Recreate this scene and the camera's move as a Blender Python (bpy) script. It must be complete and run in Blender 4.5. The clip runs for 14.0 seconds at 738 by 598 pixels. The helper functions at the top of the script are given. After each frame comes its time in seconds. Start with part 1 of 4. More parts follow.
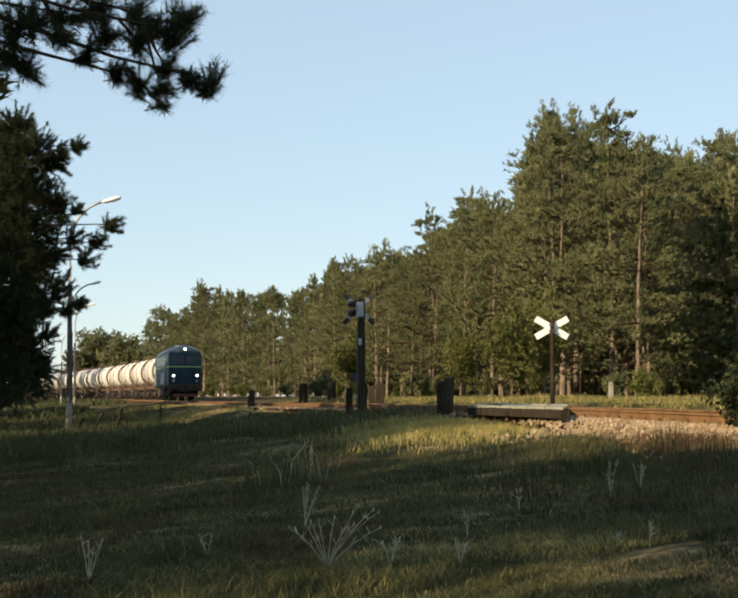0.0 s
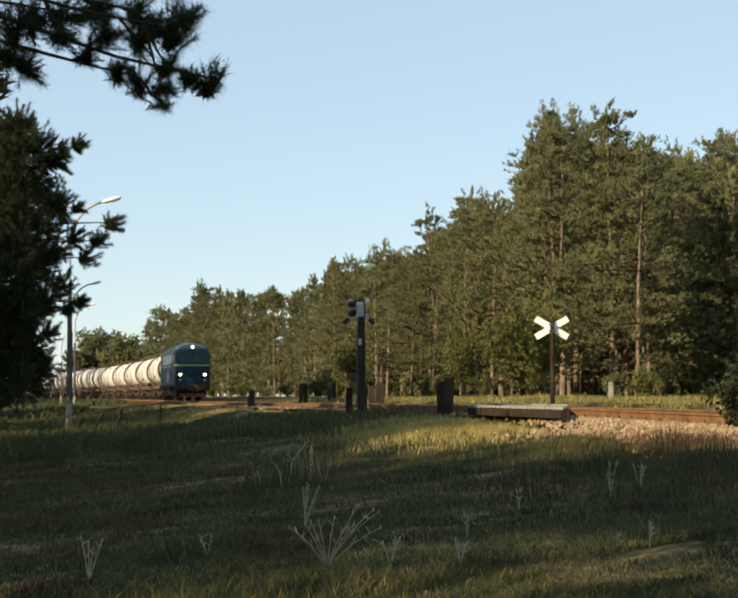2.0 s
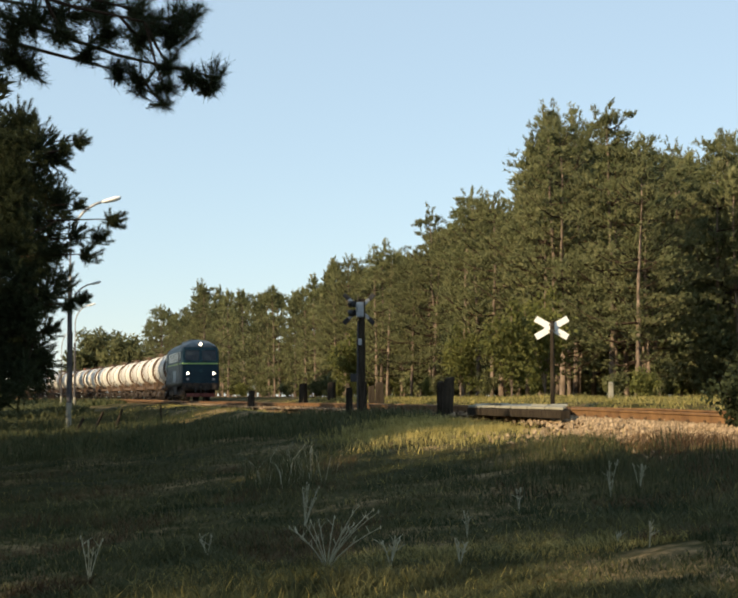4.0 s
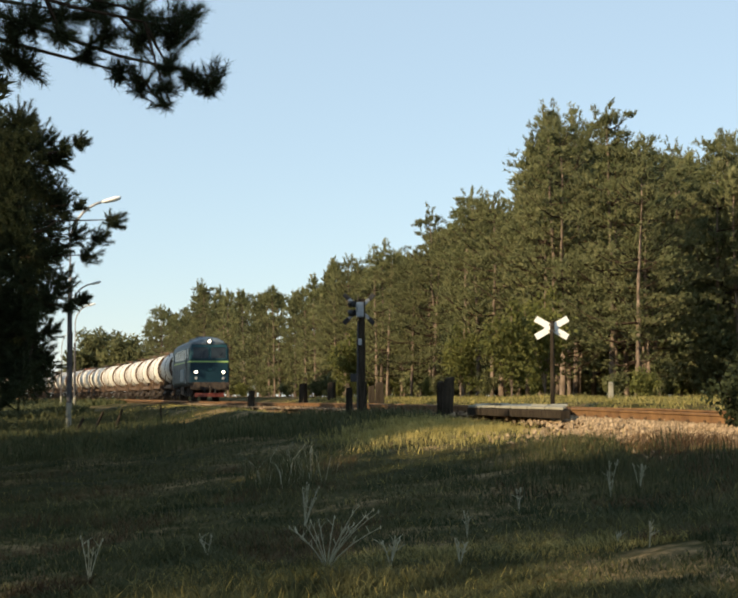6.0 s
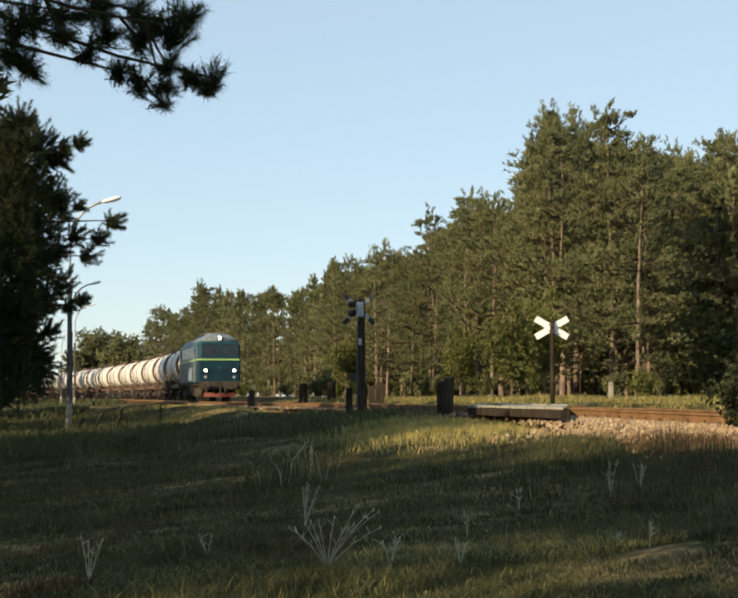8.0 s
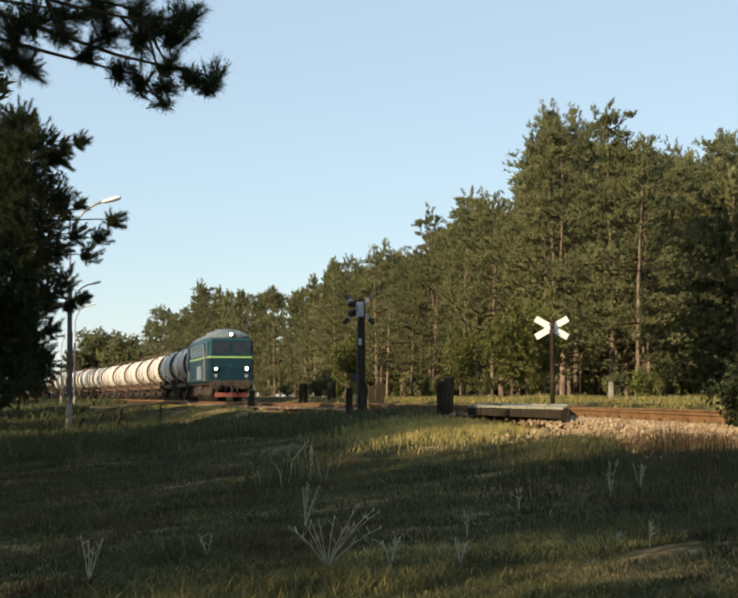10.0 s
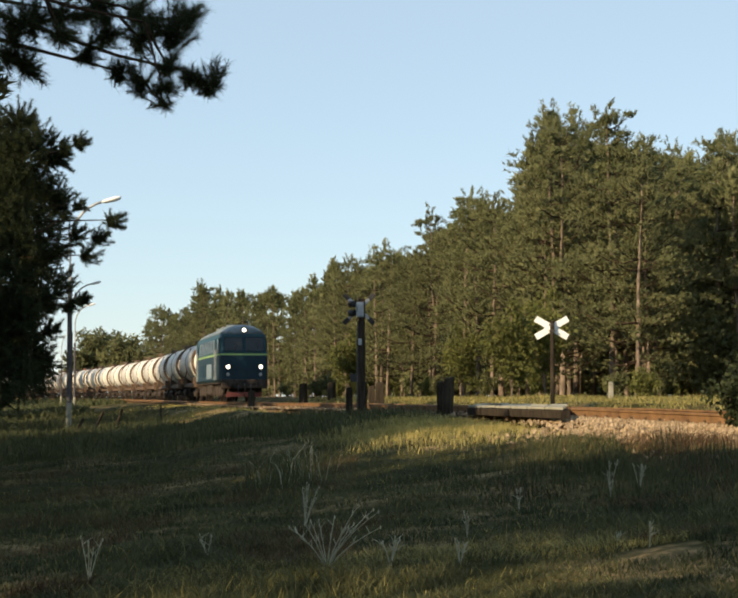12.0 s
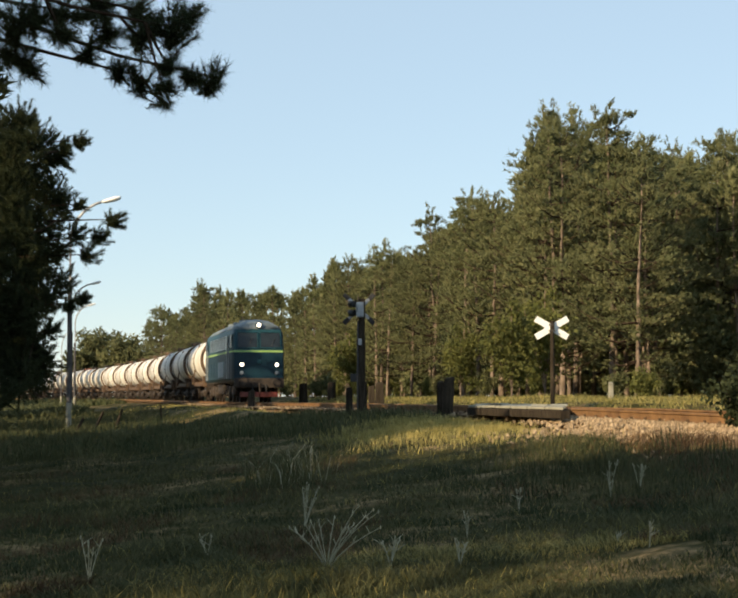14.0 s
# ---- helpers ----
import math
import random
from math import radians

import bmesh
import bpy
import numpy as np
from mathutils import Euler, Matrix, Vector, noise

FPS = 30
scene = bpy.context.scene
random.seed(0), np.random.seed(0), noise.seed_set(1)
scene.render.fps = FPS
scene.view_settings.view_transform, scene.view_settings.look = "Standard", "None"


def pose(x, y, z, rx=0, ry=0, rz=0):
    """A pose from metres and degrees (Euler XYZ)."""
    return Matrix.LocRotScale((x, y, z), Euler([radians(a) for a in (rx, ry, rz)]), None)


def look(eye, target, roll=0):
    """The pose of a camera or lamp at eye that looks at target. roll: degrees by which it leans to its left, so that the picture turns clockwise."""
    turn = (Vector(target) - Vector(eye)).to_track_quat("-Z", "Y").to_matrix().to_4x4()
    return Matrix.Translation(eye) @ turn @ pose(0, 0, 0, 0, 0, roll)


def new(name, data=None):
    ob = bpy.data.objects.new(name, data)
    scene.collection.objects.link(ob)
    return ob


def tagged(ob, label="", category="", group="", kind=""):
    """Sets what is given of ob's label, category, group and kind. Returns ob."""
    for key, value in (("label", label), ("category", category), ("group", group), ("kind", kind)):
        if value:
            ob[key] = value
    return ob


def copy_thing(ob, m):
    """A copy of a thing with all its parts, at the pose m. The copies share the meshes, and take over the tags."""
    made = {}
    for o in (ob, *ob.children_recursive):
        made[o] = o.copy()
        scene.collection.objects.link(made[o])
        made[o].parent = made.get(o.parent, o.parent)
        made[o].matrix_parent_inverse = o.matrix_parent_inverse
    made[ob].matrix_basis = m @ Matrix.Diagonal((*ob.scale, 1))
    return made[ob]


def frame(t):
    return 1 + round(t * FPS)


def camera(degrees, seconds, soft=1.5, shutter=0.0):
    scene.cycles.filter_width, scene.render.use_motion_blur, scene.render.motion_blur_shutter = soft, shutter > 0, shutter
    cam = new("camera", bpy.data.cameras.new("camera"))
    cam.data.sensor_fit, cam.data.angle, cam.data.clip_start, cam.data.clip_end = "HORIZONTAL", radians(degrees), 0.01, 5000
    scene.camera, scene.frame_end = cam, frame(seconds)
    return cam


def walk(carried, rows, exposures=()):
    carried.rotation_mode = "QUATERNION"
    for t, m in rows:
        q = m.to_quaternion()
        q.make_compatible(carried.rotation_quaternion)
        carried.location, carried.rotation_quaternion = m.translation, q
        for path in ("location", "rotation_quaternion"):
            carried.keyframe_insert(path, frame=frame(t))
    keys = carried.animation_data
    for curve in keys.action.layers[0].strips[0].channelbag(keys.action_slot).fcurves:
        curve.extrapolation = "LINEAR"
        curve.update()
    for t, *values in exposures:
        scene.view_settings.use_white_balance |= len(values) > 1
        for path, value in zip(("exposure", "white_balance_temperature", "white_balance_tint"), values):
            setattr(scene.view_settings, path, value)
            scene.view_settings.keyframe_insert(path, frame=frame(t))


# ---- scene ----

# ---------------------------------------------------------------- camera
EYE_Z = 0.30                       # above the rail tops, which lie at z = 0
cam = camera(26.73, 14.0, soft=2.2)
EYE = pose(0, 0, EYE_Z, 93.6, 0, 0)
walk(cam, [(0.0, EYE), (14.0, EYE)], exposures=[(0.0, 0.36, 7700, 12.5), (14.0, 0.36, 7700, 12.5)])

# ---------------------------------------------------------------- world, sun, exposure
SUN = Vector((-0.66, -0.64, 0.40)).normalized()
world = bpy.data.worlds.new("world")
scene.world = world
world.use_nodes = True
wn = world.node_tree
sky = wn.nodes.new("ShaderNodeTexSky")
sky.sky_type = "NISHITA"
sky.sun_disc = False
sky.sun_elevation = math.asin(SUN.z)
sky.sun_rotation = math.atan2(SUN.x, SUN.y)
sky.air_density, sky.dust_density, sky.ozone_density = 1.0, 0.12, 3.6
haze = wn.nodes.new("ShaderNodeMix")     # thin summer haze evens out the sky
haze.data_type = "RGBA"
haze.inputs[0].default_value = 0.64
haze.inputs[7].default_value = (2.62, 3.82, 5.05, 1)
wn.links.new(sky.outputs["Color"], haze.inputs[6])
wn.links.new(haze.outputs[2], wn.nodes["Background"].inputs["Color"])
wn.nodes["Background"].inputs["Strength"].default_value = 0.149
sun = new("sun", bpy.data.lights.new("sun", "SUN"))
sun.data.energy, sun.data.angle, sun.data.color = 5.0, radians(0.6), (1.0, 0.87, 0.64)
sun.matrix_world = look(SUN * 50, (0, 0, 0))

# ---------------------------------------------------------------- materials
def surf(name, c1, c2, scale=4.0, rough=0.8, metal=0.0, bump=0.3, fine=40.0, streak=(1, 1, 1), c3=None, rand=0.0, leaf=0.0):
    """Two scales of variation in colour, fine relief, and a random tint for each object or island."""
    m = bpy.data.materials.new(name)
    m.use_nodes = True
    nt = m.node_tree
    n, l = nt.nodes, nt.links
    bs = n["Principled BSDF"]
    tc = n.new("ShaderNodeTexCoord")
    mp = n.new("ShaderNodeMapping")
    mp.inputs["Scale"].default_value = streak
    l.new(tc.outputs["Object"], mp.inputs["Vector"])
    big, small = n.new("ShaderNodeTexNoise"), n.new("ShaderNodeTexNoise")
    big.inputs["Scale"].default_value, small.inputs["Scale"].default_value = scale, fine
    big.inputs["Detail"].default_value, small.inputs["Detail"].default_value = 5, 3
    for t in (big, small):
        l.new(mp.outputs[0], t.inputs["Vector"])
    mixf = n.new("ShaderNodeMath")
    mixf.operation = "MULTIPLY_ADD"
    l.new(small.outputs["Fac"], mixf.inputs[0])
    mixf.inputs[1].default_value = 0.45
    l.new(big.outputs["Fac"], mixf.inputs[2])
    ramp = n.new("ShaderNodeValToRGB")
    ramp.color_ramp.elements[0].position, ramp.color_ramp.elements[0].color = 0.52, (*c1, 1)
    ramp.color_ramp.elements[1].position, ramp.color_ramp.elements[1].color = 0.92, (*c2, 1)
    if c3:
        e = ramp.color_ramp.elements.new(0.75)
        e.color = (*c3, 1)
    l.new(mixf.outputs[0], ramp.inputs["Fac"])
    col = ramp.outputs["Color"]
    if rand:
        info, geo = n.new("ShaderNodeObjectInfo"), n.new("ShaderNodeNewGeometry")
        add = n.new("ShaderNodeMath")
        add.operation = "ADD"
        l.new(info.outputs["Random"], add.inputs[0])
        l.new(geo.outputs["Random Per Island"], add.inputs[1])
        mr = n.new("ShaderNodeMapRange")
        mr.inputs["From Max"].default_value = 2.0
        mr.inputs["To Min"].default_value, mr.inputs["To Max"].default_value = 1 - rand, 1 + rand
        l.new(add.outputs[0], mr.inputs["Value"])
        hsv = n.new("ShaderNodeHueSaturation")
        l.new(mr.outputs[0], hsv.inputs["Value"])
        l.new(col, hsv.inputs["Color"])
        col = hsv.outputs["Color"]
    l.new(col, bs.inputs["Base Color"])
    if rough >= 0.9 or leaf:
        bs.inputs["Specular IOR Level"].default_value = 0.08
    bs.inputs["Roughness"].default_value, bs.inputs["Metallic"].default_value = rough, metal
    if bump:
        bn = n.new("ShaderNodeBump")
        bn.inputs["Strength"].default_value, bn.inputs["Distance"].default_value = bump, 0.02
        l.new(small.outputs["Fac"], bn.inputs["Height"])
        l.new(bn.outputs[0], bs.inputs["Normal"])
    if leaf:
        tr, mx = n.new("ShaderNodeBsdfTranslucent"), n.new("ShaderNodeMixShader")
        l.new(col, tr.inputs["Color"])
        mx.inputs["Fac"].default_value = leaf
        l.new(bs.outputs[0], mx.inputs[1])
        l.new(tr.outputs[0], mx.inputs[2])
        l.new(mx.outputs[0], n["Material Output"].inputs["Surface"])
    return m


def glow(name, colour, strength):
    m = bpy.data.materials.new(name)
    m.use_nodes = True
    bs = m.node_tree.nodes["Principled BSDF"]
    bs.inputs["Base Color"].default_value = (*colour, 1)
    bs.inputs["Emission Color"].default_value = (*colour, 1)
    bs.inputs["Emission Strength"].default_value = strength
    return m


M_GROUND = surf("ground_turf", (0.026, 0.028, 0.010), (0.24, 0.165, 0.085), 0.55, 0.95, bump=0.9, fine=9, c3=(0.048, 0.042, 0.012))
M_BALLAST = surf("ballast_bed", (0.09, 0.058, 0.034), (0.32, 0.22, 0.13), 6, 0.95, bump=1.0, fine=22)
M_STONE = surf("ballast_stone", (0.17, 0.115, 0.068), (0.42, 0.31, 0.20), 5, 0.9, bump=0.4, fine=60, rand=0.45)
M_RAIL = surf("rusty_rail", (0.13, 0.065, 0.028), (0.27, 0.145, 0.06), 3, 0.75, 0.2, 0.4, 60)
M_SLEEPER = surf("sleeper_wood", (0.05, 0.035, 0.022), (0.17, 0.11, 0.07), 5, 0.9, bump=0.6, fine=40, streak=(6, 1, 1), rand=0.3)
M_CONCRETE = surf("old_concrete", (0.20, 0.19, 0.15), (0.38, 0.36, 0.29), 2.5, 0.9, bump=0.4, fine=45)
M_TIMBER = surf("weathered_timber", (0.018, 0.014, 0.010), (0.065, 0.050, 0.036), 3, 0.9, bump=0.6, fine=30, streak=(5, 5, 0.7))
M_WHITE = surf("white_enamel", (0.74, 0.74, 0.72), (0.86, 0.86, 0.84), 6, 0.45, bump=0.05)
M_BLACKPAINT = surf("black_paint", (0.012, 0.012, 0.013), (0.03, 0.028, 0.027), 6, 0.6, bump=0.1)
M_GREYMETAL = surf("grey_galvanised", (0.26, 0.27, 0.28), (0.44, 0.45, 0.46), 6, 0.5, 0.5, 0.1)
M_POLE = surf("dark_steel_pole", (0.045, 0.045, 0.05), (0.10, 0.09, 0.09), 5, 0.6, 0.3, 0.2)
# darkened copy of the pine bark: shade on limbs and near trunks as colour
M_BARK_SHADED = surf("shaded_bark", (0.02, 0.014, 0.01), (0.07, 0.045, 0.03), 3, 0.95, bump=0.9, fine=18)
M_BARK = surf("pine_bark", (0.085, 0.064, 0.050), (0.30, 0.225, 0.170), 3, 0.95, bump=0.9, fine=18, streak=(3, 3, 0.8), rand=0.3)
M_NEEDLE = surf("pine_needles", (0.074, 0.090, 0.040), (0.205, 0.200, 0.098), 0.9, 0.6, bump=0, fine=7, rand=0.42, leaf=0.12)
# darker copy of the needles: the near pines' shade is put into the colour
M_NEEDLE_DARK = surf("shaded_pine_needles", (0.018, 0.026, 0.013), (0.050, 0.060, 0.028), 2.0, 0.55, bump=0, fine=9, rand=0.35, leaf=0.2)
M_LEAF = surf("birch_leaves", (0.090, 0.105, 0.034), (0.22, 0.22, 0.075), 1.2, 0.6, bump=0, fine=9, rand=0.35, leaf=0.35)
M_GRASS = surf("grass_blades", (0.033, 0.047, 0.022), (0.122, 0.118, 0.056), 0.9, 0.7, bump=0, fine=5, rand=0.4, leaf=0.3)
M_STRAW = surf("dry_grass", (0.22, 0.19, 0.06), (0.44, 0.36, 0.14), 0.8, 0.75, bump=0, fine=6, rand=0.35, leaf=0.3)
M_DRY = surf("brown_dry_stalks", (0.07, 0.042, 0.024), (0.19, 0.12, 0.065), 1.5, 0.8, bump=0, fine=9, rand=0.4, leaf=0.15)
M_WEED = surf("weed_stem", (0.24, 0.23, 0.15), (0.44, 0.41, 0.29), 8, 0.8, bump=0.1, rand=0.2)
M_BODY = surf("locomotive_blue_green", (0.003, 0.020, 0.034), (0.007, 0.036, 0.052), 1.5, 0.45, bump=0.05, fine=30)
M_BODYTOP = surf("locomotive_upper_teal", (0.006, 0.040, 0.056), (0.012, 0.062, 0.080), 1.5, 0.45, bump=0.05, fine=30)
M_ROOF = surf("grey_roof", (0.09, 0.125, 0.145), (0.19, 0.225, 0.245), 2, 0.6, bump=0.1)
M_STRIPE = surf("yellow_green_stripe", (0.20, 0.34, 0.08), (0.30, 0.44, 0.13), 4, 0.45, bump=0)
M_BEAM = surf("red_buffer_beam", (0.12, 0.022, 0.018), (0.24, 0.06, 0.045), 4, 0.6, bump=0.1)
M_GLASS = surf("dark_window_glass", (0.012, 0.018, 0.022), (0.022, 0.030, 0.036), 2, 0.22, bump=0)
for paint in (M_BODY, M_BODYTOP):
    paint.node_tree.nodes["Principled BSDF"].inputs["Specular IOR Level"].default_value = 0.25
M_GLASS.node_tree.nodes["Principled BSDF"].inputs["Specular IOR Level"].default_value = 0.35
M_UNDER = surf("grimy_running_gear", (0.016, 0.013, 0.011), (0.07, 0.05, 0.038), 4, 0.85, 0.1, 0.4)
M_TANK = surf("cream_tank_paint", (0.48, 0.44, 0.38), (0.80, 0.78, 0.73), 0.8, 0.5, bump=0.05, fine=8, streak=(1, 1, 0.35), rand=0.1)
M_BAND = surf("rust_band", (0.05, 0.035, 0.025), (0.16, 0.09, 0.05), 3, 0.8, bump=0.2)
M_SPILL = surf("spilled_tar", (0.06, 0.045, 0.032), (0.42, 0.36, 0.28), 1.6, 0.7, bump=0.1, fine=5, streak=(3, 3, 0.5))
M_GRILLE = surf("pale_blue_grille", (0.13, 0.19, 0.24), (0.30, 0.37, 0.42), 3, 0.5, 0.2, 0.2, fine=30, streak=(8, 1, 1))
M_LAMP = glow("headlamp_glow", (1.0, 0.93, 0.80), 4.0)
M_ROOFTILE = surf("red_roof_tiles", (0.20, 0.06, 0.035), (0.32, 0.11, 0.07), 2, 0.85, bump=0.3)
M_PLASTER = surf("house_plaster", (0.13, 0.12, 0.10), (0.22, 0.20, 0.17), 1, 0.9, bump=0.1)

# ---------------------------------------------------------------- building helpers
rng = np.random.default_rng(7)


def link_mesh(name, verts, faces, material, parent=None, label="", smooth=False):
    me = bpy.data.meshes.new(name)
    me.from_pydata([tuple(v) for v in verts], [], [tuple(f) for f in faces])
    me.materials.append(material)
    if smooth:
        me.shade_smooth()
    ob = new(name, me)
    if parent:
        ob.parent = parent
    return tagged(ob, label)


def part(name, bm, material, parent=None, label="", smooth=False):
    me = bpy.data.meshes.new(name)
    bm.to_mesh(me)
    bm.free()
    me.materials.append(material)
    if smooth:
        me.shade_smooth()
    ob = new(name, me)
    if parent:
        ob.parent = parent
    return tagged(ob, label)


def blank():
    return bmesh.new()


def box(bm, size, at, bevel=0.0, turn=None):
    made = bmesh.ops.create_cube(bm, size=1.0)["verts"]
    m = Matrix.Translation(at) @ (turn or Matrix()) @ Matrix.Diagonal((*size, 1))
    bmesh.ops.transform(bm, matrix=m, verts=made)
    if bevel:
        edges = {e for v in made for e in v.link_edges}
        bmesh.ops.bevel(bm, geom=list(edges), offset=bevel, segments=2, affect="EDGES", profile=0.6)
    return bm


def rod(bm, a, b, r1, r2=None, sides=10, caps=True):
    a, b = Vector(a), Vector(b)
    made = bmesh.ops.create_cone(bm, cap_ends=caps, segments=sides, radius1=r1, radius2=r1 if r2 is None else r2, depth=(b - a).length)["verts"]
    m = Matrix.Translation((a + b) / 2) @ (b - a).to_track_quat("Z", "Y").to_matrix().to_4x4()
    bmesh.ops.transform(bm, matrix=m, verts=made)
    return bm


def lathe(bm, profile, axis_at=(0, 0, 0), sides=24, along="x"):
    """Rings (offset along the axis, radius)."""
    rings = []
    for o, r in profile:
        ring = []
        for i in range(sides):
            a = 2 * math.pi * i / sides
            c, s = r * math.cos(a), r * math.sin(a)
            p = {"x": (o, c, s), "y": (c, o, s), "z": (c, s, o)}[along]
            ring.append(bm.verts.new(Vector(p) + Vector(axis_at)))
        rings.append(ring)
    for r1, r2 in zip(rings, rings[1:]):
        for i in range(sides):
            j = (i + 1) % sides
            bm.faces.new((r1[i], r1[j], r2[j], r2[i]))
    bm.faces.new(rings[0])
    bm.faces.new(rings[-1])
    bmesh.ops.recalc_face_normals(bm, faces=bm.faces)
    return bm


def thing(name, m, label, category, group="", kind=""):
    ob = new(name)
    ob.empty_display_size = 0.2
    ob.matrix_basis = m
    return tagged(ob, label, category, group, kind)


# ---------------------------------------------------------------- the lie of the land
TRACK0 = Vector((11.34, 0, 0))             # the track's centre line abreast of the camera
AWAY = Vector((-0.2059, 0.9786, 0))        # along the track, away from the camera
SIDE = Vector((0.9786, 0.2059, 0))         # across it, to the far side
TURN = math.degrees(math.atan2(-AWAY.y, -AWAY.x))


BEND_AT, BEND_R, BEND_END = 132.0, 800.0, 330.0   # beyond here the line curves away to the left


def bend(l):
    """How far the curve has carried the line sideways."""
    k = max(0.0, min(l, BEND_END) - BEND_AT)
    return k * k / (2 * BEND_R) + max(0.0, l - BEND_END) * (BEND_END - BEND_AT) / BEND_R


def heading(l):
    """Turn of a vehicle on the track, in degrees."""
    return TURN + math.degrees(math.atan(max(0.0, min(l, BEND_END) - BEND_AT) / BEND_R))


def straight(p, l, z=0.0):
    return TRACK0 + AWAY * l + SIDE * p + Vector((0, 0, z))


def on_track(p, l, z=0.0):
    return straight(p - bend(l), l, z)


def lift(l):
    """The line rises a hand's breadth towards the level crossing."""
    return float(np.interp(l, [0, 24, 31, 40, 62, 80], [0.0, 0.025, 0.07, 0.07, 0.05, 0.0]))


def across(x, y):
    v = Vector((x, y, 0)) - TRACK0
    l = v.dot(AWAY)
    return v.dot(SIDE) + bend(l), l


P_AT = np.array([-400, -40, -20, -12, -9, -6, -3.8, -2.6, -1.9, 1.9, 2.8, 4.0, 6, 12, 40, 400])
P_Z = np.array([-1.2, -1.2, -1.2, -1.15, -0.95, -0.66, -0.42, -0.36, -0.34, -0.34, -0.2, 0.10, 0.18, 0.22, 0.3, 0.3])


def ground_z(x, y):
    p, l = across(x, y)
    z = float(np.interp(p, P_AT, P_Z))
    rough = min(1.0, max(0.0, (abs(p) - 2.2) / 2))
    z += rough * (0.10 * noise.noise((x * 0.23, y * 0.23, 3)) + 0.075 * noise.noise((x * 0.8, y * 0.8, 9)) + 0.04 * noise.noise((x * 2.3, y * 2.3, 5)))
    if p < -1.9:
        z += 0.16 * math.exp(-(((x - 0.8) / 3.0) ** 2 + ((y - 39) / 6.0) ** 2))
    if -7 < p < -2.2 and 55 < l < 125:      # furrowed sandy slope below the line
        z += 0.24 * math.sin(l * 0.75 + p * 0.9 + 2 * noise.noise((x * 0.1, y * 0.1, 3))) * math.sin((p + 7) / 4.8 * math.pi)
    return z


def steps(stops):
    out = []
    for a, b, d in stops:
        out += list(np.arange(a, b, d))
    return out


def build_ground():
    ps = steps([(-3000, -400, 650), (-400, -60, 60), (-60, -20, 5), (-20, -14, 0.8), (-14, 8, 0.35), (8, 20, 1.5), (20, 60, 8), (60, 400, 70), (400, 3001, 650)])
    ls = steps([(-3000, -300, 600), (-300, -30, 30), (-30, 4, 2.5), (4, 50, 0.35), (50, 90, 1.0), (90, 160, 2.5), (160, 420, 10), (420, 1000, 60), (1000, 3601, 650)])
    verts, faces = [], []
    for l in ls:
        for p in ps:
            v = on_track(p, l)
            verts.append((v.x, v.y, ground_z(v.x, v.y)))
    w = len(ps)
    for j in range(len(ls) - 1):
        for i in range(w - 1):
            a = j * w + i
            faces.append((a, a + 1, a + w + 1, a + w))
    g = link_mesh("ground", verts, faces, M_GROUND, smooth=True)
    tagged(g, "rough grassy ground with bare sandy soil, rising to the track", "ground", kind="structure")


build_ground()


# ---------------------------------------------------------------- track
GAUGE = 1.435 + 0.07
RAIL_PROFILE = [(-0.065, -0.165), (0.065, -0.165), (0.065, -0.15), (0.012, -0.135), (0.012, -0.045), (0.036, -0.035), (0.036, -0.004), (0.028, 0),
                (-0.028, 0), (-0.036, -0.004), (-0.036, -0.035), (-0.012, -0.045), (-0.012, -0.135), (-0.065, -0.15)]


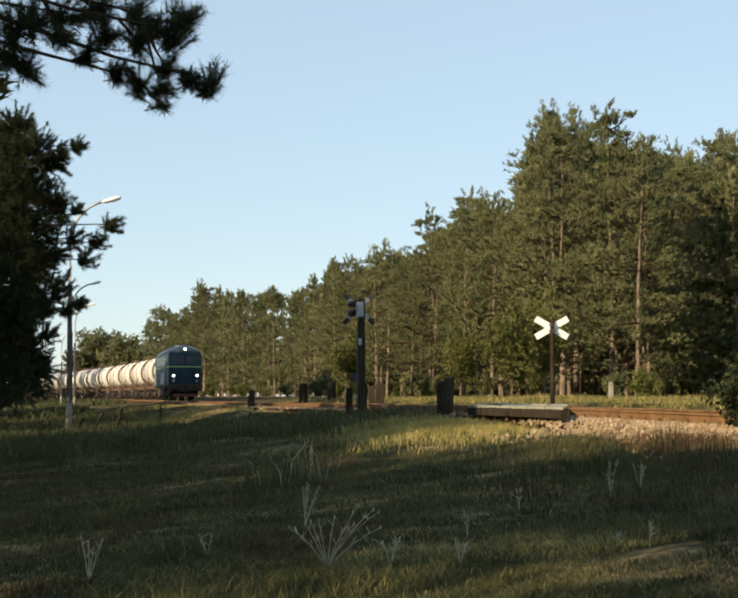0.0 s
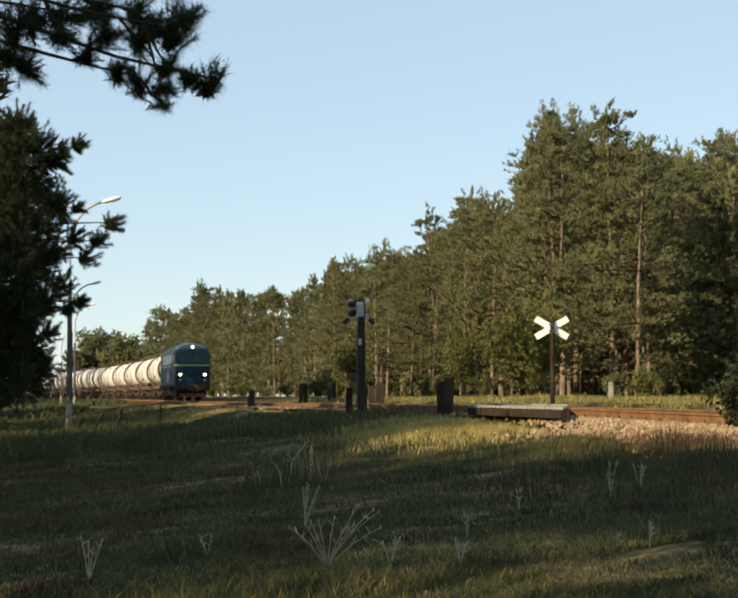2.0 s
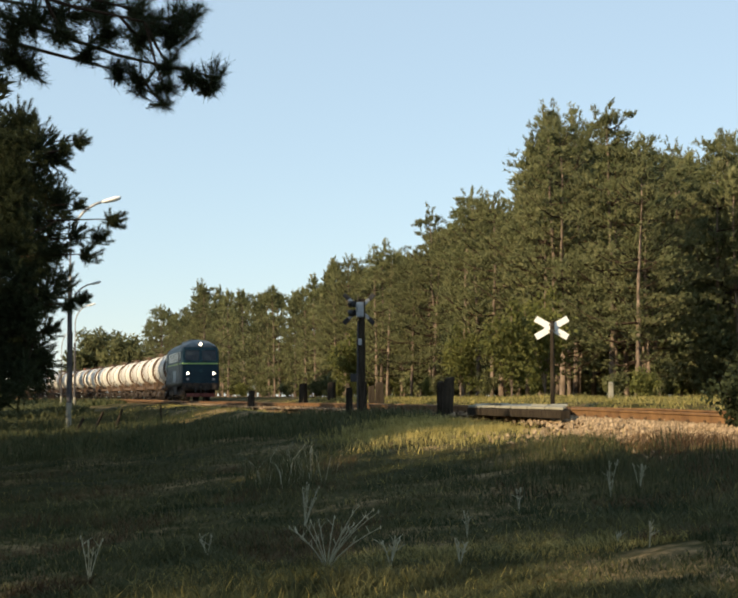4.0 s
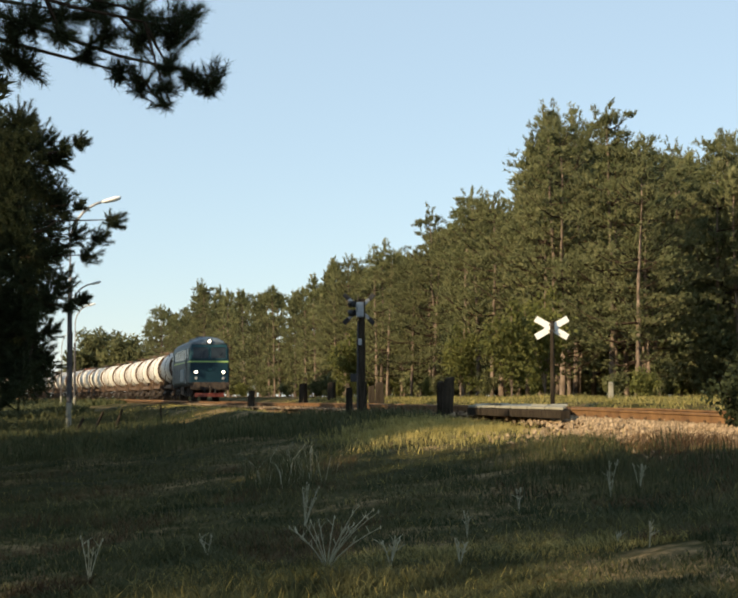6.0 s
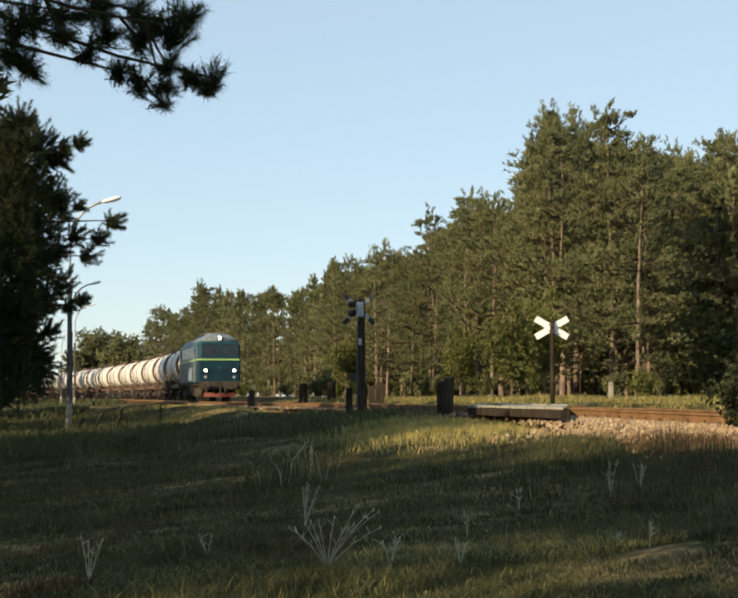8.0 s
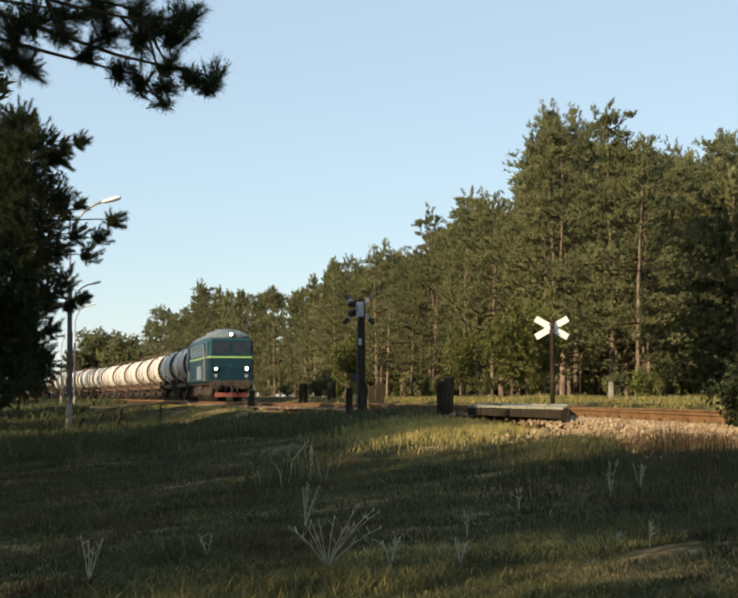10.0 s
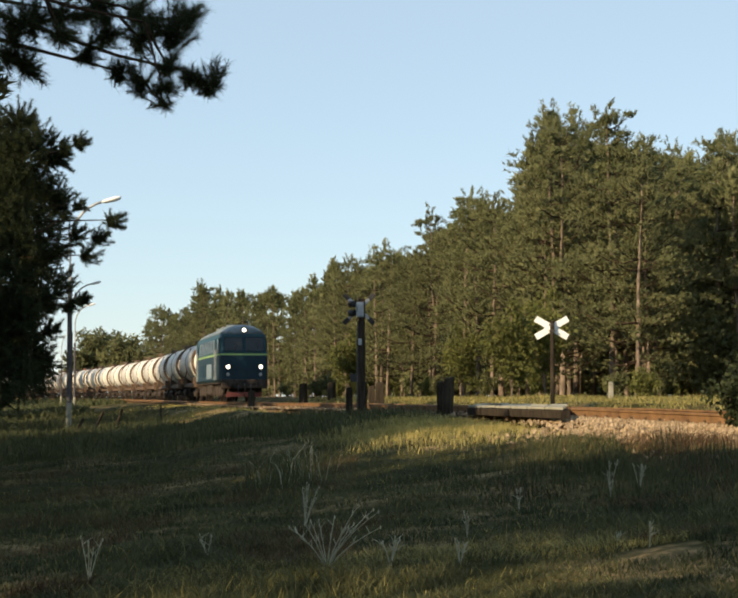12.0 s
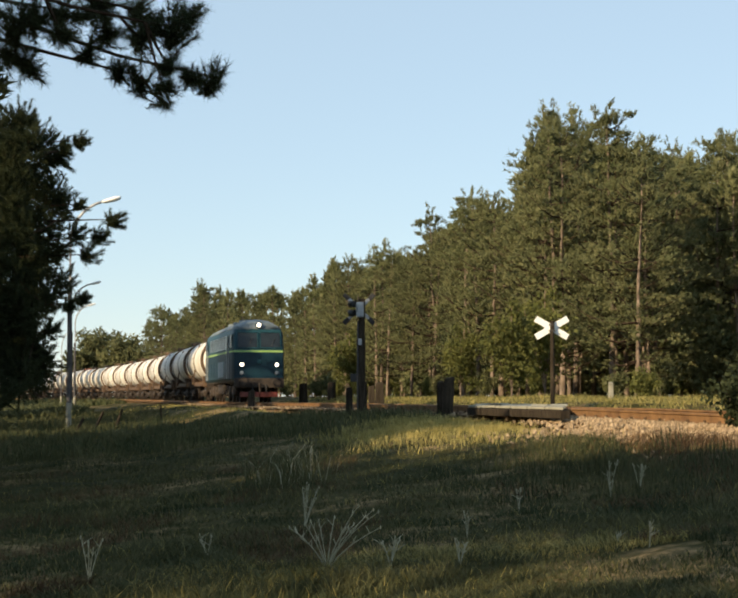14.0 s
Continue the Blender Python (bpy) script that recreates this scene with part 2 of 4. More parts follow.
def build_track():
    track = thing("railway_track", Matrix(), "single rusty railway track on pale gravel ballast", "railway track", kind="structure")
    # bed
    ls = steps([(-60, 14, 6), (14, 42, 0.3), (42, 120, 2), (120, 700, 20)])
    prof = [(-3.3, -0.62), (-2.9, -0.47), (-2.4, -0.36), (-1.9, -0.25), (-1.6, -0.2), (-0.8, -0.19), (0, -0.19), (0.8, -0.19), (1.6, -0.2), (2.1, -0.27), (2.8, -0.45)]
    verts, faces = [], []
    for l in ls:
        for p, z in prof:
            k = 0.06 * noise.noise((p * 2.1, l * 2.1, 1)) + 0.03 * noise.noise((p * 6, l * 6, 4))
            narrow = float(np.interp(l, [26, 31], [1.0, 0.62])) if abs(p) > 1.7 else 1.0
            v = on_track(p * narrow + 0.25 * noise.noise((p, l * 0.5, 8)), l, z + lift(l) + (k if abs(p) > 1.3 else k * 0.4))
            verts.append(v)
    w = len(prof)
    for j in range(len(ls) - 1):
        for i in range(w - 1):
            a = j * w + i
            faces.append((a, a + 1, a + w + 1, a + w))
    link_mesh("ballast_bed", verts, faces, M_BALLAST, track, "pale gravel ballast bed")
    # rails
    for s in (-1, 1):
        verts, faces, n = [], [], len(RAIL_PROFILE)
        ends = [-60, 10, 20, 24, 28, 31, 35, 40, 50, 62, 71, 80, 130] + list(range(140, 420, 10)) + [700]
        for l in ends:
            for dx, dz in RAIL_PROFILE:
                verts.append(on_track(s * GAUGE / 2 + dx, l, dz + lift(l)))
        for j in range(len(ends) - 1):
            for i in range(n):
                k = (i + 1) % n
                faces.append((j * n + i, j * n + k, (j + 1) * n + k, (j + 1) * n + i))
        faces += [tuple(range(n)), tuple(range(len(verts) - n, len(verts)))]
        link_mesh("rail", verts, faces, M_RAIL, track, "rust-brown steel rail")
    # sleepers: the nearest as pieces, those far off joined
    bm = box(blank(), (0.24, 2.5, 0.15), (0, 0, -0.24), 0.015)
    for s in (-1, 1):
        box(bm, (0.17, 0.34, 0.02), (0, s * GAUGE / 2, -0.158))
        for o in (-0.1, 0.1):
            rod(bm, (0, s * GAUGE / 2 + o, -0.16), (0, s * GAUGE / 2 + o, -0.105), 0.028, sides=6)
    first = part("sleeper", bm, M_SLEEPER, track)
    first.matrix_basis = Matrix.Translation(on_track(0, 16, lift(16))) @ pose(0, 0, 0, 0, 0, TURN)
    for i in range(1, 300):
        c = first.copy()
        scene.collection.objects.link(c)
        c.matrix_basis = Matrix.Translation(on_track(rng.normal(0, 0.012), 16 + 0.62 * i, lift(16 + 0.62 * i))) @ pose(0, 0, 0, 0, 0, heading(16 + 0.62 * i) + rng.normal(0, 0.5))
    verts, faces = [], []
    for i in range(300, 800):
        b = len(verts)
        for p in (-1.25, 1.25):
            for o in (-0.12, 0.12):
                for z in (-0.31, -0.165):
                    verts.append(on_track(p, 16 + 0.62 * i + o, z))
        faces += [tuple(b + k for k in f) for f in ((1, 3, 7, 5), (0, 4, 5, 1), (2, 3, 7, 6), (0, 1, 3, 2), (4, 5, 7, 6))]
    tagged(link_mesh("far_sleepers", verts, faces, M_SLEEPER, track), kind="stuff")


def scatter_stones():
    """Loose ballast stones on the near shoulder and between the sleepers."""
    base = np.array([(1, 0, 0), (-1, 0, 0), (0, 1, 0), (0, -1, 0), (0, 0, 1), (0, 0, -0.8)], float)
    tri = np.array([(0, 2, 4), (2, 1, 4), (1, 3, 4), (3, 0, 4), (2, 0, 5), (1, 2, 5), (3, 1, 5), (0, 3, 5)])
    verts, faces = [], []
    for i in range(9000):
        l = rng.uniform(15, 31) if i < 6500 else rng.uniform(31, 110)
        p = -1.0 - abs(rng.normal(0, 1.1)) if rng.random() < 0.8 else rng.uniform(-1.2, 1.6)
        if p < -4.2 or (l > 29 and p < -1.8 - 0.5 * rng.random()):
            continue
        z = float(np.interp(p, [-4.2, -3.3, -2.9, -2.4, -1.9, -1.6, 1.6], [-0.47, -0.42, -0.42, -0.34, -0.24, -0.19, -0.19]))
        r = rng.uniform(0.02, 0.05)
        c = np.array(on_track(p, l, z + lift(l) + r * 0.3))
        b = len(verts)
        jig = base * (r * rng.uniform(0.6, 1.3, (6, 3)))
        a = rng.uniform(0, 6.28)
        rot = np.array([(math.cos(a), -math.sin(a), 0), (math.sin(a), math.cos(a), 0), (0, 0, 1)])
        verts += [tuple(v) for v in jig @ rot.T + c]
        faces += [tuple(f) for f in tri + b]
    tagged(link_mesh("ballast_stones", verts, faces, M_STONE), "loose pale crushed stones along the railway track", "gravel", kind="stuff")


build_track()
scatter_stones()


def build_crossing():
    deck = thing("crossing_deck", Matrix(), "worn concrete slab level crossing deck with timber edges darkened for shade", "level crossing", kind="structure")
    for p0, p1 in ((-1.95, -0.85), (-0.62, 0.62), (0.85, 1.9)):
        for i in range(6):
            l = 28.9 + 2.83 * ((p0 + p1) / 2 + 1.95) + 1.06 * i * (1 + 0.06 * (p0 + 2))
            bm = box(blank(), (1.03 * (1 + 0.06 * (p0 + 2)), p1 - p0, 0.05), (0, 0, 0.09), 0.012)
            for v in bm.verts:
                v.co.x -= 2.83 * v.co.y
            s = part("slab", bm, M_CONCRETE, deck)
            s.matrix_basis = Matrix.Translation(on_track((p0 + p1) / 2, l + 0.53, 0.008 * rng.normal())) @ pose(0, 0, 0, rng.normal(0, 0.3), rng.normal(0, 0.2), TURN)
    # added beams: their dark colour stands in for shade on the deck's face
    for p in (-1.9, -0.98, -0.5, 0.5, 0.98, 1.85):
        for i in range(2):
            bm = box(blank(), (3.1, 0.2, 0.15), (0, 0, -0.02), 0.02)
            t = part("edge_timber", bm, M_TIMBER, deck, "timber beam coloured dark for the deck's shaded face")
            t.matrix_basis = Matrix.Translation(on_track(p, 30.5 + 2.83 * (p + 1.9) + 3.14 * i)) @ pose(0, 0, 0, 0, 0, TURN + rng.normal(0, 0.25))


build_crossing()

# ---------------------------------------------------------------- trees
def tube(path, radii, sides, verts, faces):
    b = len(verts)
    for k, (c, r) in enumerate(zip(path, radii)):
        t = Vector(path[min(k + 1, len(path) - 1)]) - Vector(path[max(k - 1, 0)])
        q = t.to_track_quat("Z", "Y")
        for i in range(sides):
            a = 2 * math.pi * i / sides
            verts.append(Vector(c) + q @ Vector((r * math.cos(a), r * math.sin(a), 0)))
    for k in range(len(path) - 1):
        for i in range(sides):
            j = (i + 1) % sides
            faces.append((b + k * sides + i, b + k * sides + j, b + (k + 1) * sides + j, b + (k + 1) * sides + i))
    faces.append(tuple(b + (len(path) - 1) * sides + i for i in range(sides)))


def needles(r, at, way, count, length, width, spread=0.75, face=None):
    """Tufts of flat needles: one narrow triangle each."""
    n = len(at)
    at, way = np.repeat(at, count, 0), np.repeat(way, count, 0)
    d = way + spread * r.normal(size=way.shape)
    d /= np.linalg.norm(d, axis=1)[:, None] + 1e-9
    flat = r.normal(size=d.shape)
    if face is not None:
        flat = flat * 0.38 + np.repeat(face, count, 0)
    side = np.cross(d, flat)
    side /= np.linalg.norm(side, axis=1)[:, None] + 1e-9
    ln = (length * r.uniform(0.65, 1.2, n * count))[:, None]
    at = at + way * r.uniform(-0.5, 0.5, (n * count, 1)) * length
    v = np.stack([at - side * width / 2, at + side * width / 2, at + d * ln], 1).reshape(-1, 3)
    return v, np.arange(len(v)).reshape(-1, 3)


def limb_tufts(r, path, n, pads, reach, up):
    """Places, directions and facing of tufts: flat layered pads of shoots on the outer part of a limb."""
    path = np.array(path)
    at, way, face = [], [], []
    axis = path[-1] - path[0]
    axis /= np.linalg.norm(axis)
    out = np.array([axis[0], axis[1], 0.15])
    for q in range(pads):
        f = 1 - 0.60 * q / pads - 0.05 * r.random()
        k = min(int(f * (len(path) - 1)), len(path) - 2)
        g = f * (len(path) - 1) - k
        c = path[k] * (1 - g) + path[k + 1] * g
        c = c + r.normal(size=3) * np.array([1, 1, 0.15]) * reach * (1.5 if q else 0.2)
        wide = reach * r.uniform(0.55, 0.95)
        for _ in range(max(3, n // pads)):
            o = r.normal(size=3) * np.array([1, 1, 0.24]) * wide
            d = axis * 0.45 + o / reach * 0.45 + np.array([0, 0, up])
            at.append(c + o - np.array([0, 0, 0.45 * (o[0] ** 2 + o[1] ** 2)]))
            way.append(d / np.linalg.norm(d))
            m = o / wide * np.array([0.6, 0.6, 1.6]) + out * 0.5 + np.array([0, 0, 0.25])
            face.append(m / (np.linalg.norm(m) + 1e-6))
    return at, way, face


def make_pine(seed, height, base, radius, tufts, count, length, width, material, label, whorls=15, per=5, sides=8, bare=0, name="pine_tree", lean=0.0, dome=0.62, candle=0.5):
    """A Scots pine: bent tapered trunk, whorled limbs that end in flat pads of tufted shoots, an uneven rounded top."""
    r = np.random.default_rng(seed)
    tree = thing(name, Matrix(), label, "tree")
    bend_xy = r.normal(0, 0.12, (7, 2)).cumsum(0) * np.linspace(0, 1, 7)[:, None]
    tp = [(bend_xy[k, 0] + lean * k / 6, bend_xy[k, 1], height * k / 6 - 0.25 * (k == 0)) for k in range(7)]
    r0 = 0.008 * height + 0.035
    v, f = [], []
    tube(tp, [r0 * (1.15 - 1.05 * k / 6) for k in range(7)], sides, v, f)
    link_mesh("trunk", v, f, M_BARK, tree, smooth=True)
    v, f, at, way, face = [], [], [], [], []

    def on_trunk(z):
        k = min(int(z / height * 6), 5)
        g = z / height * 6 - k
        return np.array(tp[k]) * (1 - g) + np.array(tp[k + 1]) * g

    lop = r.uniform(0, 6.28)           # the crown bulges to one side
    for w in range(whorls):
        t = (w + r.uniform(-0.3, 0.3)) / (whorls - 1)
        t = 0.93 * min(max(t, 0), 1.0) ** 0.9
        z = base + (height - base) * t
        c = on_trunk(z)
        c[2] = z
        a0 = r.uniform(0, 6.28)
        shape = (1 - t) ** dome * (0.7 + 0.3 * min(1, t * 4)) + 0.04
        for i in range(per):
            if r.random() < 0.16:
                continue
            a = a0 + 6.28 * i / per + r.normal(0, 0.3)
            ln = radius * shape * r.uniform(0.55, 1.2) * (1 + 0.22 * math.cos(a - lop))
            rise = -0.06 + 0.55 * t + r.normal(0, 0.14)
            pts = []
            for k in range(4):
                u = k / 3
                pts.append(c + np.array([math.cos(a) * ln * u, math.sin(a) * ln * u, ln * (rise * u + 0.22 * u * u - 0.10 * math.sin(u * 3.1))]))
            tube(pts, [0.012 + 0.014 * ln * (1 - k / 3.3) for k in range(4)], 4, v, f)
            if w < bare:
                n = max(1, int(tufts * 0.15))
            else:
                n = max(4, int(tufts * (0.35 + 0.65 * ln / radius)))
            p, d, m = limb_tufts(r, pts, n, 3 if ln > 0.5 * radius else 2, 0.07 * radius + 0.075 * ln, 0.2 + 0.6 * t)
            at += p
            way += d
            face += m
    # upright shoots on the topmost limbs
    for k in range(16):
        t = 0.80 + 0.19 * k / 15
        z = base + (height - base) * t
        c = on_trunk(z)
        c[2] = z
        ln = radius * (0.8 * (1 - t) ** dome + 0.01) * r.uniform(0.4, 1.1)
        a = k * 2.4 + r.normal(0, 0.3)
        foot = c + np.array([math.cos(a) * ln, math.sin(a) * ln, ln * 0.45])
        for u in np.linspace(0, 1, 7):
            at.append(foot + np.array([math.cos(a) * 0.12 * u, math.sin(a) * 0.12 * u, candle * u * r.uniform(0.7, 1.1)]) + r.normal(0, 0.05, 3))
            way.append(np.array([math.cos(a) * 0.3, math.sin(a) * 0.3, 1.0]))
            face.append(np.array([math.cos(a), math.sin(a), 0.3]))
    for k in range(7):
        at.append(np.array(tp[-1]) + np.array([0, 0, -0.55 + 0.11 * k]))
        way.append(np.array([0, 0, 1.4]))
        face.append(np.array([math.cos(k), math.sin(k), 0.2]))
    tagged(link_mesh("branchwork", v, f, M_BARK_SHADED, tree), kind="stuff")
    nv, nf = needles(r, np.array(at), np.array(way), count, length, width, face=np.array(face))
    me = bpy.data.meshes.new("crown")
    me.from_pydata(nv.tolist(), [], nf.tolist())
    me.materials.append(material)
    ob = new("crown", me)
    ob.parent = tree
    return tree


def set_tree(tree, x, y, s=1.0, spin=0.0, dz=0.0):
    m = Matrix.Translation((x, y, ground_z(x, y) + dz)) @ pose(0, 0, 0, 0, 0, spin)
    c = copy_thing(tree, m)
    c.scale = (s, s, s)
    return c


def drop_proto(*trees):
    for t in trees:
        for o in (*t.children_recursive, t):
            bpy.data.objects.remove(o)


def make_broadleaf(seed, height, radius, leaves, size, name="birch_tree", label="young birch with fresh green leaves at the edge of the wood", stem=0.25, material=None):
    """A small broad-leaved tree or bush: forked stems and a crown of loose leaf clumps."""
    r = np.random.default_rng(seed)
    tree = thing(name, Matrix(), label, "tree" if height > 2.6 else "shrub")
    v, f, at, way = [], [], [], []
    forks = 5 if height > 2.6 else 7
    for k in range(forks):
        a = 6.28 * k / forks + r.normal(0, 0.3)
        top = height * r.uniform(0.6, 0.95) if k else height
        out = radius * r.uniform(0.3, 0.75) * (k > 0)
        z0 = height * stem * r.uniform(0.2, 1.0) if k else -0.1
        pts = [np.array([math.cos(a) * out * u ** 1.3, math.sin(a) * out * u ** 1.3, z0 + (top - z0) * u]) for u in (0, 0.33, 0.66, 1)]
        tube(pts, [0.01 + 0.009 * height * (1 - u * 0.9) * (1.0 if k == 0 else 0.6) for u in (0, 0.33, 0.66, 1)], 5, v, f)
        for q in range(9):
            u = 1 - 0.72 * r.random() ** 1.2
            i = min(int(u * 3), 2)
            c = pts[i] + (pts[i + 1] - pts[i]) * (u * 3 - i) + r.normal(size=3) * radius * np.array([0.25, 0.25, 0.16])
            if c[2] < height * 0.06:
                continue
            for _ in range(leaves):
                o = r.normal(size=3) * radius * 0.15
                at.append(c + o)
                way.append(o / np.linalg.norm(o))
    link_mesh("trunk", v, f, M_BARK, tree)
    nv, nf = needles(r, np.array(at), np.array(way), 3, size, size * 0.7, 0.9)
    me = bpy.data.meshes.new("crown")
    me.from_pydata(nv.tolist(), [], nf.tolist())
    me.materials.append(material or M_LEAF)
    ob = new("crown", me)
    ob.parent = tree
    return tree


# the wood's skyline: bearing and slope of the treetops as they rise towards the crossing
BEARING = [-0.177, -0.1467, -0.1406, -0.133, -0.1255, -0.1118, -0.1067, -0.1012, -0.0921, -0.0824, -0.0724, -0.0558, -0.0436, -0.0315, -0.0209, -0.0073, 0.0048, 0.02, 0.0336, 0.0427, 0.0548, 0.0655, 0.0806, 0.0897, 0.0973, 0.1048, 0.12, 0.1382, 0.1473, 0.1564, 0.1685, 0.1776, 0.1897, 0.2018, 0.217, 0.2321, 0.2473, 0.3079]
SLOPE = [0.0252, 0.0312, 0.0464, 0.06, 0.0539, 0.0585, 0.0742, 0.0615, 0.07, 0.0745, 0.0645, 0.0721, 0.0767, 0.0767, 0.0924, 0.0888, 0.1009, 0.1039, 0.1009, 0.1206, 0.1115, 0.1358, 0.1397, 0.1439, 0.157, 0.1767, 0.187, 0.1876, 0.1767, 0.1909, 0.1797, 0.1645, 0.1645, 0.1712, 0.1645, 0.1645, 0.1767, 0.1797]


def build_forest():
    lab = "tall Scots pine with olive-green needles in a dense wood"
    near = [make_pine(20 + i, 11.5, 1.2 + 0.6 * (i % 3), 2.7 + 0.35 * (i % 3), 66, 10, 0.16, 0.046, M_NEEDLE, lab, whorls=12, per=4, bare=1, dome=(0.5, 0.72, 0.6)[i % 3], candle=(0.35, 0.75, 0.55)[i % 3]) for i in range(7)]
    far = [make_pine(40 + i, 11.5, 1.0, 2.5, 20, 10, 0.27, 0.085, M_NEEDLE, lab, whorls=12, per=4, sides=6, bare=1, dome=(0.5, 0.7)[i % 2], candle=(0.4, 0.9)[i % 2]) for i in range(5)]
    deep = [make_pine(50 + i, 11.5, 0.3, 2.8, 12, 8, 0.42, 0.12, M_NEEDLE, lab, whorls=15, per=6, sides=6, dome=0.5) for i in range(2)]
    r = np.random.default_rng(3)
    for row in range(6):
        l = 32.0 + row * 1.3
        while l < (345, 345, 300, 150, 120, 210)[row]:
            gap = (2.7 + 0.0155 * l) * (1.6 if row == 5 else 1.0)
            p = 12.4 + row * 3.3 + r.normal(0, 0.8)
            v = straight(p, l + r.normal(0, 0.5))
            if row < 2 and v.x / v.y > 0.184:
                l += gap * 0.6
                continue
            pool = near if (l < 125 and row == 0) or (l < 85 and row == 1) else (far if row < 3 else deep)
            h = float(np.interp(v.x / v.y, BEARING, SLOPE)) * v.y * (r.uniform(0.81, 0.99) if row == 0 else r.uniform(0.66, 0.88)) + 0.2
            set_tree(pool[int(r.integers(len(pool)))], v.x, v.y, h / 11.5, r.uniform(0, 360), -0.1)["group"] = "pines of the wood"
            l += gap * r.uniform(0.7, 1.3)
    for x, y, k in ((10.25, 65.6, 0), (11.5, 65.2, 2), (12.6, 68.5, 4), (8.75, 72.0, 1), (9.9, 74.5, 2), (5.9, 83.5, 3), (4.0, 94.0, 4), (-1.75, 121, 5), (-17.5, 165, 0), (-24.0, 225, 1), (-28.5, 212, 2), (-33, 248, 3)):
        h = float(np.interp(x / y, BEARING, SLOPE)) * y * 0.97 + 0.2
        set_tree(near[k], x, y, h / 11.5, 60 * k, -0.1)["group"] = "pines of the wood"
    for i, (x, y) in enumerate(((14.6, 73), (15.6, 76.5), (17.4, 74.5), (19, 80), (16.4, 83), (20.3, 88), (22, 84), (18.4, 92), (23.5, 95), (13.9, 77), (17.8, 79), (15.2, 80.5), (21, 93), (16.2, 71.5))):
        h = float(np.interp(x / y, BEARING, SLOPE)) * y * r.uniform(0.82, 1.0) + 0.3
        set_tree(near[i % 7], x, y, h / 11.5, 75 * i, -0.1)["group"] = "pines of the wood"
    drop_proto(*near, *far, *deep)
    # undergrowth along the edge of the wood
    bush = [make_broadleaf(200 + i, 2.2, 1.1, 26, 0.17, "shrub", "olive-green bush at the foot of the pines", 0.1, M_NEEDLE if i % 2 else M_LEAF) for i in range(4)]
    l = 36.0
    while l < 240:
        v = straight(r.uniform(9.6, 14.5), l)
        if v.x / v.y > 0.188:
            l += 1.5
            continue
        set_tree(bush[int(r.integers(4))], v.x, v.y, r.uniform(0.3, 0.7) * (1 + l / 400), r.uniform(0, 360))["group"] = "bushes along the wood"
        l += r.uniform(1.2, 4.5) * (1 + l / 120)
    for _ in range(80):
        v = straight(r.uniform(16, 30), r.uniform(34, 200))
        set_tree(bush[int(r.integers(4))], v.x, v.y, r.uniform(0.9, 1.7), r.uniform(0, 360))["group"] = "bushes within the wood"
    for _ in range(8):
        y = r.uniform(70, 82)
        set_tree(bush[2 * int(r.integers(2)) + 1], y * r.uniform(0.175, 0.25), y, r.uniform(0.3, 0.6), r.uniform(0, 360))["group"] = "bushes within the wood"
    birch = make_broadleaf(230, 4.2, 1.3, 40, 0.15)
    for x, y, h in ((5.6, 61, 3.7), (7.2, 63.5, 4.4), (4.0, 68, 3.2), (-1.2, 95, 4.0)):
        set_tree(birch, x, y, h / 4.2, 50 * x)
    drop_proto(*bush, birch)
    # trees far down the line
    oak = make_broadleaf(240, 10, 4.0, 60, 0.55, "broadleaf_tree", "distant green broad-leaved tree beyond the railway", 0.2, M_NEEDLE)
    for x, y, h, k in ((-57, 325, 12.6, 20), (-52, 320, 9.0, 90), (-49.5, 318, 11.2, 160), (-44, 316, 8.8, 220), (-41, 322, 10.2, 300), (-62, 330, 7.5, 10), (-39, 330, 11.5, 33)):
        set_tree(oak, x, y, h / 10, k)
    drop_proto(oak)


build_forest()


def spray(r, branch, clumps, length, width, count, density, v, f):
    """Rounded clumps of shoots (x, y, z, radius, fullness), each shoot a brush of fine needles, with the twigs that carry them."""
    out = []
    for x, y, z, size, k in clumps:
        c = np.array([x, y, z])
        heel = branch(c)
        tube([heel, heel * 0.5 + c * 0.5 + np.array([0, 0, -0.06 * np.linalg.norm(c - heel)]), c], [0.014, 0.009, 0.004], 4, v, f)
        at, way = [], []
        for _ in range(int(density * k)):
            d = r.normal(size=3)
            d /= np.linalg.norm(d)
            tip = c + d * size * r.uniform(0.35, 0.95)
            d = d * 0.8 + (c - heel) / (np.linalg.norm(c - heel) + 1e-6) * 0.5 + np.array([0, 0, 0.35])
            d /= np.linalg.norm(d)
            foot = tip - d * length * 2.2
            tube([foot, tip], [0.0035, 0.002], 3, v, f)
            for u in np.linspace(0.15, 1, 6):
                at.append(foot + (tip - foot) * u)
                way.append(d)
        nv, _ = needles(r, np.array(at), np.array(way) * 0.7, count, length, width, 0.62)
        out.append(nv)
    return np.concatenate(out)


